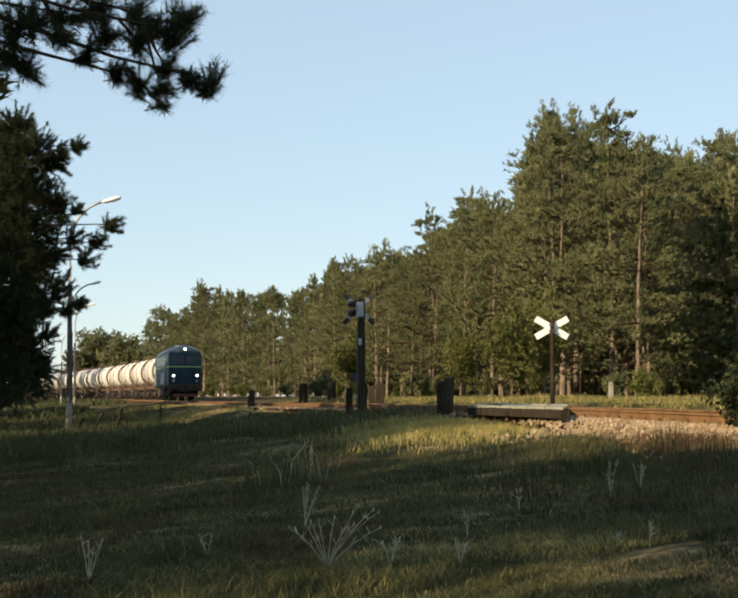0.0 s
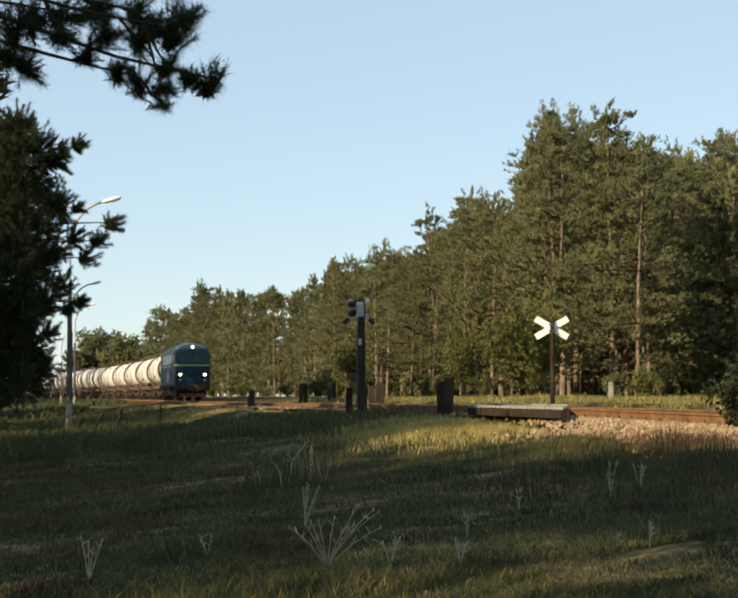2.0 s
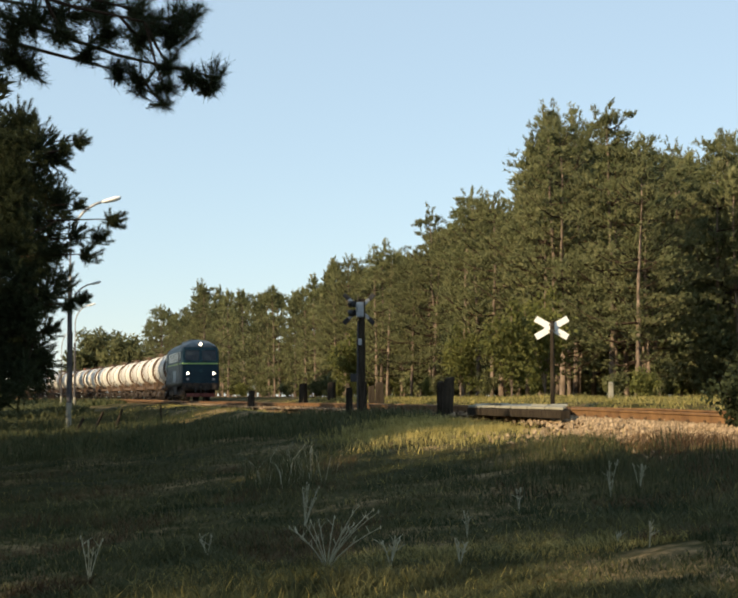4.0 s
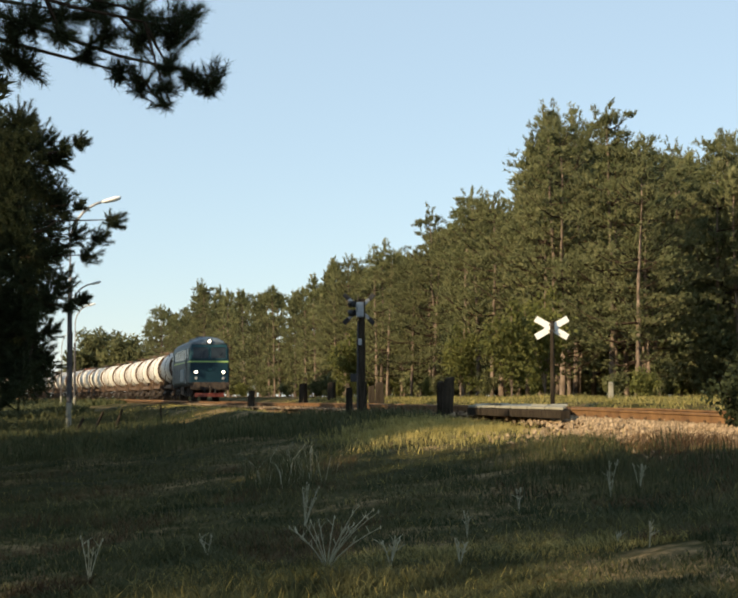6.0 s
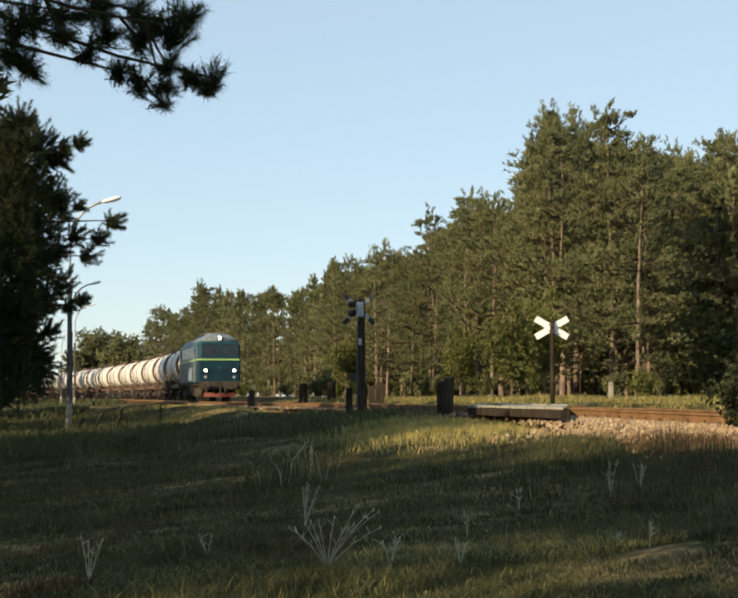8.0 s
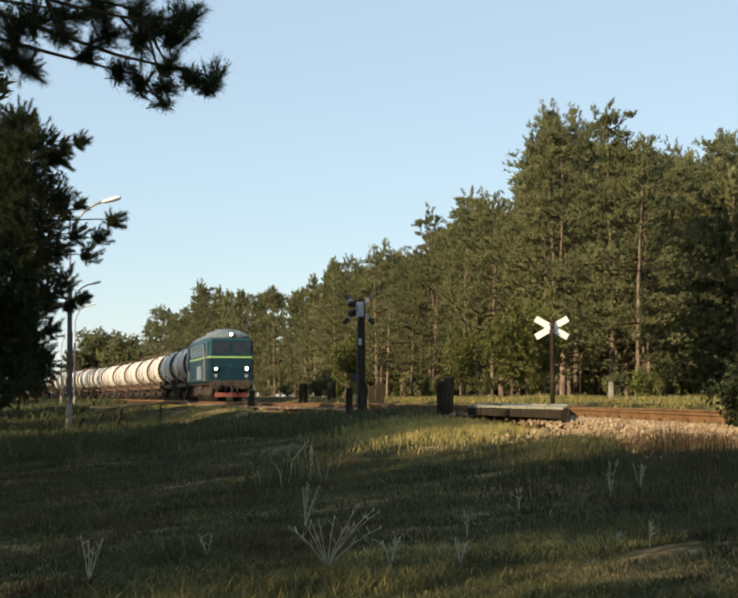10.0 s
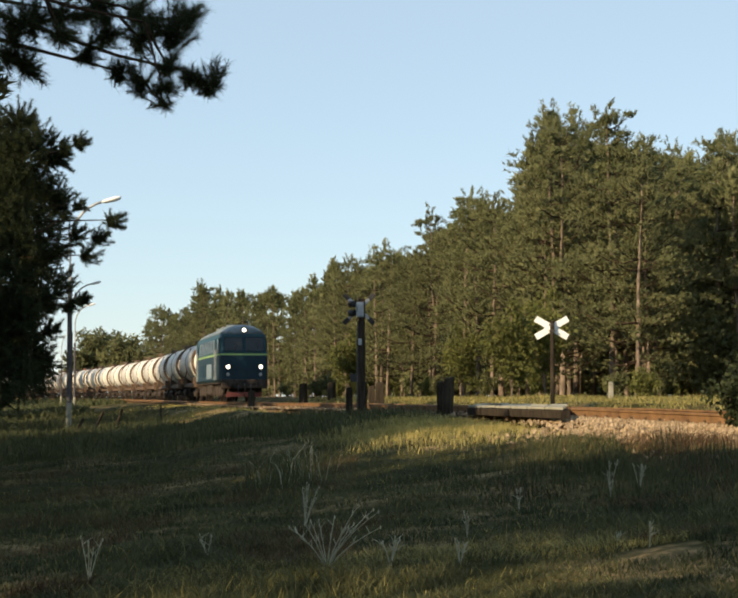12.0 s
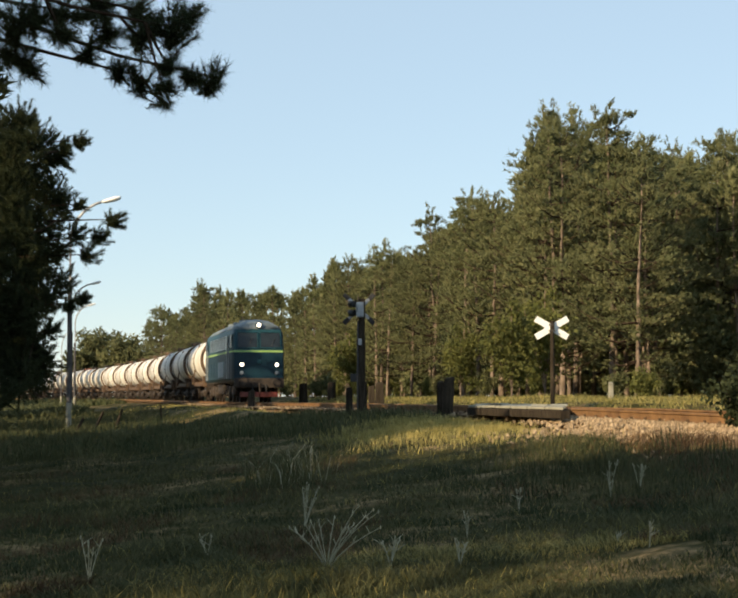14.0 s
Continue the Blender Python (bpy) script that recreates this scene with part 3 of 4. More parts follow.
def framing_pine(seed, x, y, height, limbs, clumps, length, width, count, density, rise=0.15):
    """A dark pine close by, whose limbs (end points) carry sprays of needles."""
    r = np.random.default_rng(seed)
    g = ground_z(x, y)
    tree = thing("pine_tree", pose(x, y, g), "dark shaded Scots pine with long needled limbs, standing close by", "tree")
    here = np.array([x, y, g])
    v, f = [], []
    tube([(0, 0, -0.3), (0.05, 0, height * 0.3), (-0.05, 0.05, height * 0.65), (0, 0, height)], [0.17, 0.14, 0.10, 0.03], 10, v, f)
    link_mesh("trunk", v, f, M_BARK_SHADED, tree, smooth=True)
    v, f, knots = [], [], []
    for e in limbs:
        tip = np.array(e) - here
        root = np.array([0, 0, min(tip[2] + rise * np.hypot(*tip[:2]) - 0.1, height * 0.97)])
        pts = [root + (tip - root) * u + np.array([0, 0, -0.18 * math.sin(u * 3.1)]) * (1 - u * 0.4) + r.normal(0, 0.03, 3) * (0 < u < 1) for u in (0, 0.3, 0.55, 0.8, 1)]
        tube(pts, [0.034, 0.026, 0.018, 0.012, 0.006], 5, v, f)
        for i in range(4):
            for u in (0.25, 0.5, 0.75, 1.0):
                knots.append(pts[i] * (1 - u) + pts[i + 1] * u)
    knots = np.array(knots)

    def branch(c):
        """The nearest place on a limb, somewhat nearer the trunk than the clump."""
        k = np.linalg.norm(knots - c, axis=1) + 3.0 * np.maximum(0, np.linalg.norm(knots[:, :2], axis=1) - np.hypot(c[0], c[1]) + 0.05)
        return knots[int(np.argmin(k))]

    moved = [(cx - here[0], cy - here[1], cz - here[2], size, k) for cx, cy, cz, size, k in clumps]
    nv = spray(r, branch, moved, length, width, count, density, v, f)
    tagged(link_mesh("branchwork", v, f, M_BARK_SHADED, tree), kind="stuff")
    me = bpy.data.meshes.new("crown")
    me.from_pydata(nv.tolist(), [], np.arange(len(nv)).reshape(-1, 3).tolist())
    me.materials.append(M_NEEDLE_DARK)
    ob = new("crown", me)
    ob.parent = tree
    return tree


# the light breeze in the framing limbs: seconds, sideways and upward shift
BREEZE = [(0, -0.045, -0.085), (0.5, -0.03, -0.05), (1, -0.01, -0.045), (1.5, -0.035, -0.075), (2, -0.03, -0.06), (2.5, 0, -0.01), (3, -0.005, 0), (5.5, -0.01, -0.025), (6, -0.005, -0.02), (6.5, 0, 0),
          (7, 0.005, 0.01), (7.5, -0.005, -0.02), (8, -0.01, -0.03), (10.5, 0, -0.005), (11.5, -0.01, -0.025), (12.5, 0, -0.01), (13, 0, 0), (14, -0.005, -0.015)]
SWAYING = []


def build_near_pines():
    """The dark pines that frame the view, and those beside and behind the camera whose shade lies over the grass."""
    r = np.random.default_rng(11)
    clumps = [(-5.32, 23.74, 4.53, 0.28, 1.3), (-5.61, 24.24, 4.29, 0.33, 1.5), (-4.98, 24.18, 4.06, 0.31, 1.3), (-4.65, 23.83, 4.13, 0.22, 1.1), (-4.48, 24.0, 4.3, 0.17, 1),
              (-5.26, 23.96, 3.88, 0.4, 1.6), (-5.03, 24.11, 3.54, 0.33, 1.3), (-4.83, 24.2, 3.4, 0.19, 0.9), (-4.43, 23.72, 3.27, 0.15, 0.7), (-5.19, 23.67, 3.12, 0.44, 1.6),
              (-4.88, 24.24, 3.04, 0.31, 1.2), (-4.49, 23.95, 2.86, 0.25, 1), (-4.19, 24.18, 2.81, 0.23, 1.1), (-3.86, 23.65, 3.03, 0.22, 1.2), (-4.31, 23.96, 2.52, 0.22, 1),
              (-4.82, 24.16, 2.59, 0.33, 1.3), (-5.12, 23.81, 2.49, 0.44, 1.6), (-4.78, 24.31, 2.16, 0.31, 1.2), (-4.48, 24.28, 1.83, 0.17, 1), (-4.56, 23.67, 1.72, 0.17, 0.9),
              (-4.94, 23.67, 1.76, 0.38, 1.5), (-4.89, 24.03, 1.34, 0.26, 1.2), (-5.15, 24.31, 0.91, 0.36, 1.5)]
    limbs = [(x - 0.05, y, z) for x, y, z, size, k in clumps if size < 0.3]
    for i in range(64):
        z = 0.45 + 4.1 * (i / 63)
        clumps.append((-5.35 + r.normal(0, 0.22), 24 + r.uniform(-1.4, 1.2), z, 0.42, 1.5))
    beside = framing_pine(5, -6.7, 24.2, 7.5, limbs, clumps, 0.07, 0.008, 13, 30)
    clumps = [(-6.5 + r.normal(0, 0.3), 27.5 + r.uniform(-1.8, 1.4), 0.6 + 4.3 * i / 59, 0.45, 1.5) for i in range(60)]
    framing_pine(7, -8.1, 27.6, 8.0, [c[:3] for c in clumps[::4]], clumps, 0.08, 0.013, 11, 22)
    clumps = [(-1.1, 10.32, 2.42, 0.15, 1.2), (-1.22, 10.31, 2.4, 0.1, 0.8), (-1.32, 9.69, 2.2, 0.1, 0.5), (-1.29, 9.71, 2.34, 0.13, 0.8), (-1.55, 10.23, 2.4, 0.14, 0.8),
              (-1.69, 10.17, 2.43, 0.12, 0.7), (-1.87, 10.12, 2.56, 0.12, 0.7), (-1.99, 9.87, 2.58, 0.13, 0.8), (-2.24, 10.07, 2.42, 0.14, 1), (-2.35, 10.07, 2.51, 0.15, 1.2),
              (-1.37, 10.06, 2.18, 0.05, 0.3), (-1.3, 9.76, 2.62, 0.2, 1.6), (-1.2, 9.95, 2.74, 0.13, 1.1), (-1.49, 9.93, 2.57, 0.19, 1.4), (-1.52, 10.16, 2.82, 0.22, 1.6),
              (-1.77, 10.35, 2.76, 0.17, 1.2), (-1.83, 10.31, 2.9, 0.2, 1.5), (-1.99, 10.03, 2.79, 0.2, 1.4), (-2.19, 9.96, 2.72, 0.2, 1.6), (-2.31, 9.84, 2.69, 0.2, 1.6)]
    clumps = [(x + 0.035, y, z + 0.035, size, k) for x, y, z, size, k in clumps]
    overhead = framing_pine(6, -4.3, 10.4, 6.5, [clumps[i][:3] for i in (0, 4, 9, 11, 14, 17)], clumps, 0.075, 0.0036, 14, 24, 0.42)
    for t, c in ((beside, BREEZE), (overhead, [(k, dx * 0.25, dz * 0.2) for k, dx, dz in BREEZE])):
        SWAYING.append((t, c))
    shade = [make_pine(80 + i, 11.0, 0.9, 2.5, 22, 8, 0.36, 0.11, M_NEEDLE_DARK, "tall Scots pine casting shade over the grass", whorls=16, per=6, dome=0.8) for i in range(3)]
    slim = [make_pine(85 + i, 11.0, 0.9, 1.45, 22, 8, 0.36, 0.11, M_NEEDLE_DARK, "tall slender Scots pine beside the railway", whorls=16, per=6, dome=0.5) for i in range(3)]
    # each pine is set so that the tip of its shadow falls d metres out, q metres across the light
    flat = Vector((-SUN.x, -SUN.y)).normalized()
    rise = SUN.z / math.hypot(SUN.x, SUN.y)
    spots = []

    def by_shadow(q, d, k):
        run = 11.0 * k / rise
        spots.append(((q + flat.x * d) / flat.y - flat.x * run, d - flat.y * run, k))

    for q, d in ((-1.6, 13), (-3.1, 14), (-11, 19.6), (-13.5, 20.8), (-14.6, 22.5), (-16.4, 25), (-18.2, 27), (-19.6, 28), (-21.4, 31), (-22.8, 36), (-24.5, 40), (-26, 42), (-28.5, 44), (-31, 46), (-34, 48), (-37, 52), (-40, 56), (-43, 60)):
        by_shadow(q, d, 1.0)
    for q, d in ((-2.4, 11), (-10.6, 15.5), (-13.9, 19.5), (-15.5, 21.5), (-17.3, 24), (-19.0, 25.5), (-20.6, 27), (-22.2, 31), (-23.8, 34), (-25.4, 37), (-27.2, 39), (-29.7, 41)):
        by_shadow(q, d, 0.85)
    for q, d in ((-23.6, 37), (-25.2, 41), (-27.2, 45), (-29.0, 47), (-32.5, 50), (-35.5, 54), (-38.5, 58), (-41.5, 62)):
        by_shadow(q, d, 1.1)
    for q, d in ((-27.6, 43), (-28.6, 45), (-26.8, 42), (-26.0, 40.5), (-25.3, 39.5), (-26.4, 44.5), (-25.6, 43.5)):
        by_shadow(q, d, 1.25)
    by_shadow(-29.8, 47, 1.25)
    by_shadow(-31.2, 48, 1.25)
    edge = [(-0.264 * d, d, 1.5) for d in (62, 66.5, 70.5, 74.5, 94, 97, 100, 103, 106, 109, 112, 115, 118)]
    edge += [(-0.268 * d, d, 1.4) for d in range(180, 248, 6)]
    edge += [(-0.31 * d - 0.5, d + 1.5, 0.78) for d in range(40, 100, 5)]
    for i, (x, y, k) in enumerate(edge):
        set_tree(slim[i % 3], x, y, k, 70 * i)["group"] = "pines of the near wood"
    spots += [(-10.3, 29.5, 0.9), (-11.9, 35, 0.9)]
    for i, (x, y, k) in enumerate(spots):
        set_tree(shade[i % 3], x, y, k, 70 * i)["group"] = "pines of the near wood"
    drop_proto(*shade, *slim)
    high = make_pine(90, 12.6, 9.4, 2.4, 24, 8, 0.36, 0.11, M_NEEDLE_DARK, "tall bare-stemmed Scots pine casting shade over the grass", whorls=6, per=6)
    for x, y in ((-13.5, 0.3), (-12.2, -1.0), (-19.3, -1.8), (-16.6, -1.3), (-12.9, -1.4), (-10.9, -1.3), (-16.3, -2.5), (-14.2, -2.6), (-12.0, -2.6), (-10.6, -3.4), (-11.7, -4.2)):
        set_tree(high, x, y, 1.0, 90 * x)["group"] = "pines of the near wood"
    drop_proto(high)


build_near_pines()


# ---------------------------------------------------------------- grass
def blades(name, label, n, place, height, width, material, seed, lean=0.35):
    """Bent blades of grass, two joints each."""
    r = np.random.default_rng(seed)
    pts = []
    while len(pts) < n:
        x, y, k = place(r)
        if k > 0:
            pts.append((x, y, ground_z(x, y) - 0.01, k))
    pts = np.array(pts)
    h = height * pts[:, 3] * r.uniform(0.5, 1.3, n)
    a = r.uniform(0, 6.28, n)
    d = np.stack([np.cos(a), np.sin(a), np.zeros(n)], 1)
    side = np.stack([-np.sin(a + r.normal(0, 0.8, n)), np.cos(a), np.zeros(n)], 1)
    b = pts[:, :3]
    w = (width * r.uniform(0.6, 1.3, n))[:, None]
    mid = b + d * (h * lean * 0.35)[:, None] + np.array([0, 0, 1]) * (h * 0.6)[:, None]
    tip = b + d * (h * lean * r.uniform(0.5, 1.8, n))[:, None] + np.array([0, 0, 1]) * h[:, None]
    v = np.stack([b - side * w / 2, b + side * w / 2, mid + side * w * 0.4, mid - side * w * 0.4, tip], 1).reshape(-1, 3)
    i = np.arange(n) * 5
    quads = np.stack([i, i + 1, i + 2, i + 3], 1).tolist()
    tris = np.stack([i + 3, i + 2, i + 4], 1).tolist()
    me = bpy.data.meshes.new(name)
    me.from_pydata(v.tolist(), [], quads + tris)
    me.materials.append(material)
    return tagged(new(name, me), label, "grass", kind="stuff")


def meadow(r):
    y = 8.0 + 30 * r.random() ** 1.25
    x = r.uniform(-0.27, 0.27) * y
    p, l = across(x, y)
    k = noise.noise((x * 0.5, y * 0.35, 2)) + 0.45 * noise.noise((x * 1.7, y * 1.3, 6))
    if p > (-2.9 if l < 29 else -3.6) or k < -0.6:
        return x, y, 0
    return x, y, 0.5 + 1.1 * max(0.0, k + 0.15) ** 1.3


def far_meadow(r):
    y = r.uniform(34, 100)
    x = r.uniform(-0.26, 0.06) * y
    p, l = across(x, y)
    return x, y, (0 if p > -2.1 or (l > 55 and p > -5.5 - noise.noise((x * 0.3, y * 0.3, 7))) else 0.9 + 0.7 * noise.noise((x * 0.5, y * 0.5, 2)))


def far_bank(r):
    y = 95 + 240 * r.random() ** 1.4
    x = r.uniform(-0.245 * y, 8.6 - 0.2104 * y)
    if across(x, y)[0] > (-8 if y < 150 else -2.6) and y < 330:
        return x, y, 0
    return x, y, 0.9 + 0.6 * noise.noise((x * 0.2, y * 0.2, 2))


def verge(r):
    l, p = 20 + 75 * r.random() ** 1.3, r.uniform(3.0, 9.5)
    v = on_track(p, l)
    return v.x, v.y, 0.8 + 0.7 * noise.noise((v.x * 0.6, v.y * 0.6, 2))


def near_verge(r):
    x, y = r.normal(1.4, 1.0), r.normal(31, 2.6)
    p, l = across(x, y)
    return x, y, (1.0 if -6.0 < p < -2.1 else 0)


blades("meadow_grass", "dark green meadow grass lying in shade", 135000, meadow, 0.115, 0.0075, M_GRASS, 1, 0.85)
blades("meadow_straw", "dry pale stalks among the meadow grass", 9000, meadow, 0.13, 0.005, M_STRAW, 2, 0.8)
blades("bank_grass", "green grass on the railway bank", 26000, far_meadow, 0.26, 0.025, M_GRASS, 3)


def sunny_bank(r):
    l = r.uniform(58, 112)
    p = -2.0 - abs(r.normal(0, 1.6))
    v = on_track(p, l)
    return v.x, v.y, (1.0 if noise.noise((v.x * 0.5, v.y * 0.3, 12)) > -0.1 else 0)


def stalks(r):
    x, y = r.normal(4.3, 0.55), r.normal(20.3, 1.1)
    p, l = across(x, y)
    return x, y, (1.0 if -5.2 < p < -2.3 and x < 0.245 * y else 0)


blades("bank_straw", "dry yellowish grass on the slope of the railway bank", 3500, sunny_bank, 0.13, 0.03, M_STRAW, 8, 0.8)
def dry_strip(r):
    x, y = r.uniform(-1.7, 2.2), r.uniform(10.6, 11.9)
    return x, y, (1.0 if noise.noise((x * 1.4, y * 2.0, 4)) > -0.25 else 0)


def tussocks(r):
    x, y = r.normal(2.75, 0.65), r.normal(18.6, 1.9)
    p, l = across(x, y)
    return x, y, (max(0.0, noise.noise((x * 1.6, y * 1.1, 14)) + 0.45) if p < -3 else 0)


def brown_patches(r):
    y = 10.8 + 16 * r.random() ** 1.5
    x = r.uniform(-0.25, 0.25) * y
    return x, y, (1.0 if noise.noise((x * 0.7, y * 0.45, 21)) > 0.22 and across(x, y)[0] < -3 else 0)


def tall_tuft(r):
    return r.normal(-1.08, 0.28), r.normal(20.4, 0.5), 1.0


blades("tall_grass_tuft", "tall dark green grass tuft in the meadow", 420, tall_tuft, 0.46, 0.010, M_GRASS, 15, 0.5)
blades("tuft_stalks", "pale flowering stalks in the tall grass tuft", 60, tall_tuft, 0.52, 0.009, M_WEED, 16, 0.4)
blades("dry_litter", "dry straw-coloured grass in the sunny strip at the near edge of the meadow", 5000, dry_strip, 0.075, 0.007, M_STRAW, 12, 0.9)
blades("grass_tussocks", "taller fresh green grass tussocks before the railway track", 3600, tussocks, 0.34, 0.011, M_GRASS, 13, 0.35)
blades("brown_grass", "withered brown grass patches in the meadow", 9000, brown_patches, 0.10, 0.007, M_DRY, 14, 0.8)
blades("dry_stalks", "brown dry stalks at the foot of the ballast", 1100, stalks, 0.22, 0.008, M_DRY, 9, 0.5)
blades("far_bank_grass", "rough dark grass along the railway bank", 16000, far_bank, 0.5, 0.12, M_GRASS, 7, 0.6)
blades("verge_grass", "sunlit yellow-green grass behind the railway track", 30000, verge, 0.15, 0.018, M_STRAW, 4, 0.8)
blades("verge_green_grass", "green grass behind the railway track", 7000, verge, 0.18, 0.018, M_LEAF, 5, 0.8)
blades("crossing_grass", "sunlit grass beside the level crossing", 9000, near_verge, 0.17, 0.011, M_STRAW, 6, 0.6)

# ---------------------------------------------------------------- train
def wheelset(parent, x, r):
    bm = blank()
    rod(bm, (0, -0.75, 0), (0, 0.75, 0), 0.08, sides=10)
    for s in (-1, 1):
        lathe(bm, [(s * 0.68, r + 0.03), (s * 0.71, r + 0.03), (s * 0.715, r), (s * 0.81, r - 0.008), (s * 0.815, r - 0.07), (s * 0.775, r - 0.09), (s * 0.77, 0.13), (s * 0.83, 0.11)], sides=24, along="y")
        for k in range(3):
            a = k * 2.0944
            rod(bm, (math.cos(a) * r * 0.5, s * 0.76, math.sin(a) * r * 0.5), (math.cos(a) * r * 0.5, s * 0.79, math.sin(a) * r * 0.5), 0.06, sides=8)
    w = part("wheelset", bm, M_UNDER, parent, "grimy steel wheels on an axle")
    w.matrix_basis = pose(x, 0, r)
    w["radius"], w["along"] = r, x
    return w


LOCO_L = 14.2


def build_locomotive():
    loco = thing("locomotive", Matrix(), "blue-green diesel locomotive with a yellow-green stripe and lit headlamps", "locomotive")
    # body of cross sections along x: origin at the front lamps, rail level, body runs to -LOCO_L
    prof = [(1.30, 1.12), (1.385, 1.25), (1.385, 2.62), (1.378, 2.72), (1.33, 3.62), (1.25, 3.88), (1.02, 4.14), (0.62, 4.38), (0.0, 4.48)]

    def shell(lo, hi):
        """Closed shell between profile indices: nose rounded at both ends."""
        pr = prof[lo:hi + 1]
        xs = [(0.10, 0.0), (0.06, 0.06), (-0.06, 0.16), (-0.35, 0.28), (-0.9, 0.3), (-LOCO_L + 0.9, 0.3), (-LOCO_L + 0.35, 0.28), (-LOCO_L + 0.06, 0.16), (-LOCO_L, 0.0)]
        bm = blank()
        rings = []
        for x, _ in xs:
            end = min(abs(x - 0.10), abs(x + LOCO_L))
            k = min(1.0, (end / 0.5) ** 0.5)
            ring = []
            for w, z in pr:
                slope = max(0.0, z - 2.45) * 0.20 * (1 - min(1, end / 1.2))
                xx = x - slope if x > -5 else x + slope
                drop = max(0.0, z - 3.7) * 0.30 * (1 - min(1, end / 1.6))
                ring.append(bm.verts.new((xx, -w * (0.90 + 0.10 * k), z - drop)))
            for w, z in reversed(pr):
                slope = max(0.0, z - 2.45) * 0.20 * (1 - min(1, end / 1.2))
                xx = x - slope if x > -5 else x + slope
                drop = max(0.0, z - 3.7) * 0.30 * (1 - min(1, end / 1.6))
                ring.append(bm.verts.new((xx, w * (0.90 + 0.10 * k), z - drop)))
            rings.append(ring)
        n = len(rings[0])
        for a, b in zip(rings, rings[1:]):
            for i in range(n):
                j = (i + 1) % n
                bm.faces.new((a[i], a[j], b[j], b[i]))
        bm.faces.new(rings[0])
        bm.faces.new(rings[-1])
        bmesh.ops.remove_doubles(bm, verts=bm.verts, dist=0.0005)
        bmesh.ops.recalc_face_normals(bm, faces=bm.faces)
        return bm

    part("lower_body", shell(0, 2), M_BODY, loco, "dark blue-green lower body")
    part("stripe", shell(2, 3), M_STRIPE, loco, "yellow-green waist stripe")
    part("upper_body", shell(3, 5), M_BODYTOP, loco, "teal upper body")
    part("roof", shell(5, 8), M_ROOF, loco, "grey curved roof", smooth=True)
    # windscreens, tilted back, on both ends
    for y in (-0.60, 0.60):
        bm = box(blank(), (0.05, 1.02, 0.78), (0.03, 0, 0), 0.02, Matrix.Rotation(radians(-11.0), 4, "Y"))
        w = part("windscreen", bm, M_GLASS, loco, "dark windscreen")
        w.matrix_basis = pose(-0.08, y, 3.25)
        bm = blank()
        for dy in (-0.54, 0.54):
            box(bm, (0.05, 0.05, 0.86), (0.045, dy, 0), 0.01)
        for dz in (-0.42, 0.42):
            box(bm, (0.05, 1.12, 0.05), (0.045, 0, dz), 0.01)
        bmesh.ops.transform(bm, matrix=Matrix.Rotation(radians(-11.0), 4, "Y"), verts=bm.verts)
        fr = part("windscreen_frame", bm, M_BODYTOP, loco)
        fr.matrix_basis = pose(-0.08, y, 3.25)
    # lamps
    for name, y, z, r in (("headlamp", -0.92, 1.97, 0.11), ("headlamp", 0.92, 1.97, 0.11), ("roof_lamp", 0, 4.05, 0.12)):
        x = 0.10 if z < 3 else -0.16
        bm = lathe(blank(), [(x - 0.25, r + 0.03), (x + 0.06, r + 0.05), (x + 0.09, r + 0.03), (x + 0.07, r)], (0, y, z), 20)
        ho = part(name, bm, M_BODY, loco, "round lamp housing", smooth=True)
        bm = lathe(blank(), [(x + 0.05, r), (x + 0.09, r * 0.8), (x + 0.105, r * 0.3)], (0, y, z), 20)
        part("lens", bm, M_LAMP, ho, "glowing lamp lens")
    for y in (-0.92, 0.92):
        bm = lathe(blank(), [(0.1, 0.09), (0.14, 0.10), (0.15, 0.07)], (0, y, 1.55), 14)
        part("marker_lamp", bm, M_GREYMETAL, loco)
    # buffer beam, buffers, coupling, snow plough
    part("buffer_beam", box(blank(), (0.25, 2.6, 0.5), (0.08, 0, 1.02), 0.03), M_UNDER, loco)
    for y in (-0.875, 0.875):
        bm = lathe(blank(), [(0.2, 0.13), (0.45, 0.12), (0.46, 0.08), (0.62, 0.08), (0.63, 0.25), (0.67, 0.25), (0.69, 0.2)], (0, y, 1.05), 18)
        part("buffer", bm, M_UNDER, loco)
    bm = blank()
    rod(bm, (0.2, 0, 1.0), (0.42, 0, 0.92), 0.05)
    rod(bm, (0.42, 0, 0.94), (0.46, 0, 0.55), 0.045)
    part("coupling", bm, M_UNDER, loco)
    for y in (-0.35, 0.35):
        part("brake_hose", rod(blank(), (0.2, y, 0.95), (0.34, y, 0.55), 0.03), M_BLACKPAINT, loco)
    bm = blank()
    for s in (-1, 1):
        box(bm, (0.06, 1.0, 0.26), (0.16, s * 0.5, 0.42), 0.015, Matrix.Rotation(radians(s * 12), 4, "Z"))
    part("snow_plough", bm, M_BEAM, loco, "red-and-pale snow plough")
    bm = lathe(blank(), [(0.10, 0.12), (0.115, 0.11), (0.12, 0.06)], (0, 0, 2.12), 20)
    part("emblem", bm, M_BODYTOP, loco)
    for y in (-0.6, 0.6):
        bm = rod(blank(), (0.05, y, 2.84), (0.0, y + 0.25, 3.36), 0.012, sides=6)
        part("wiper", bm, M_BLACKPAINT, loco)
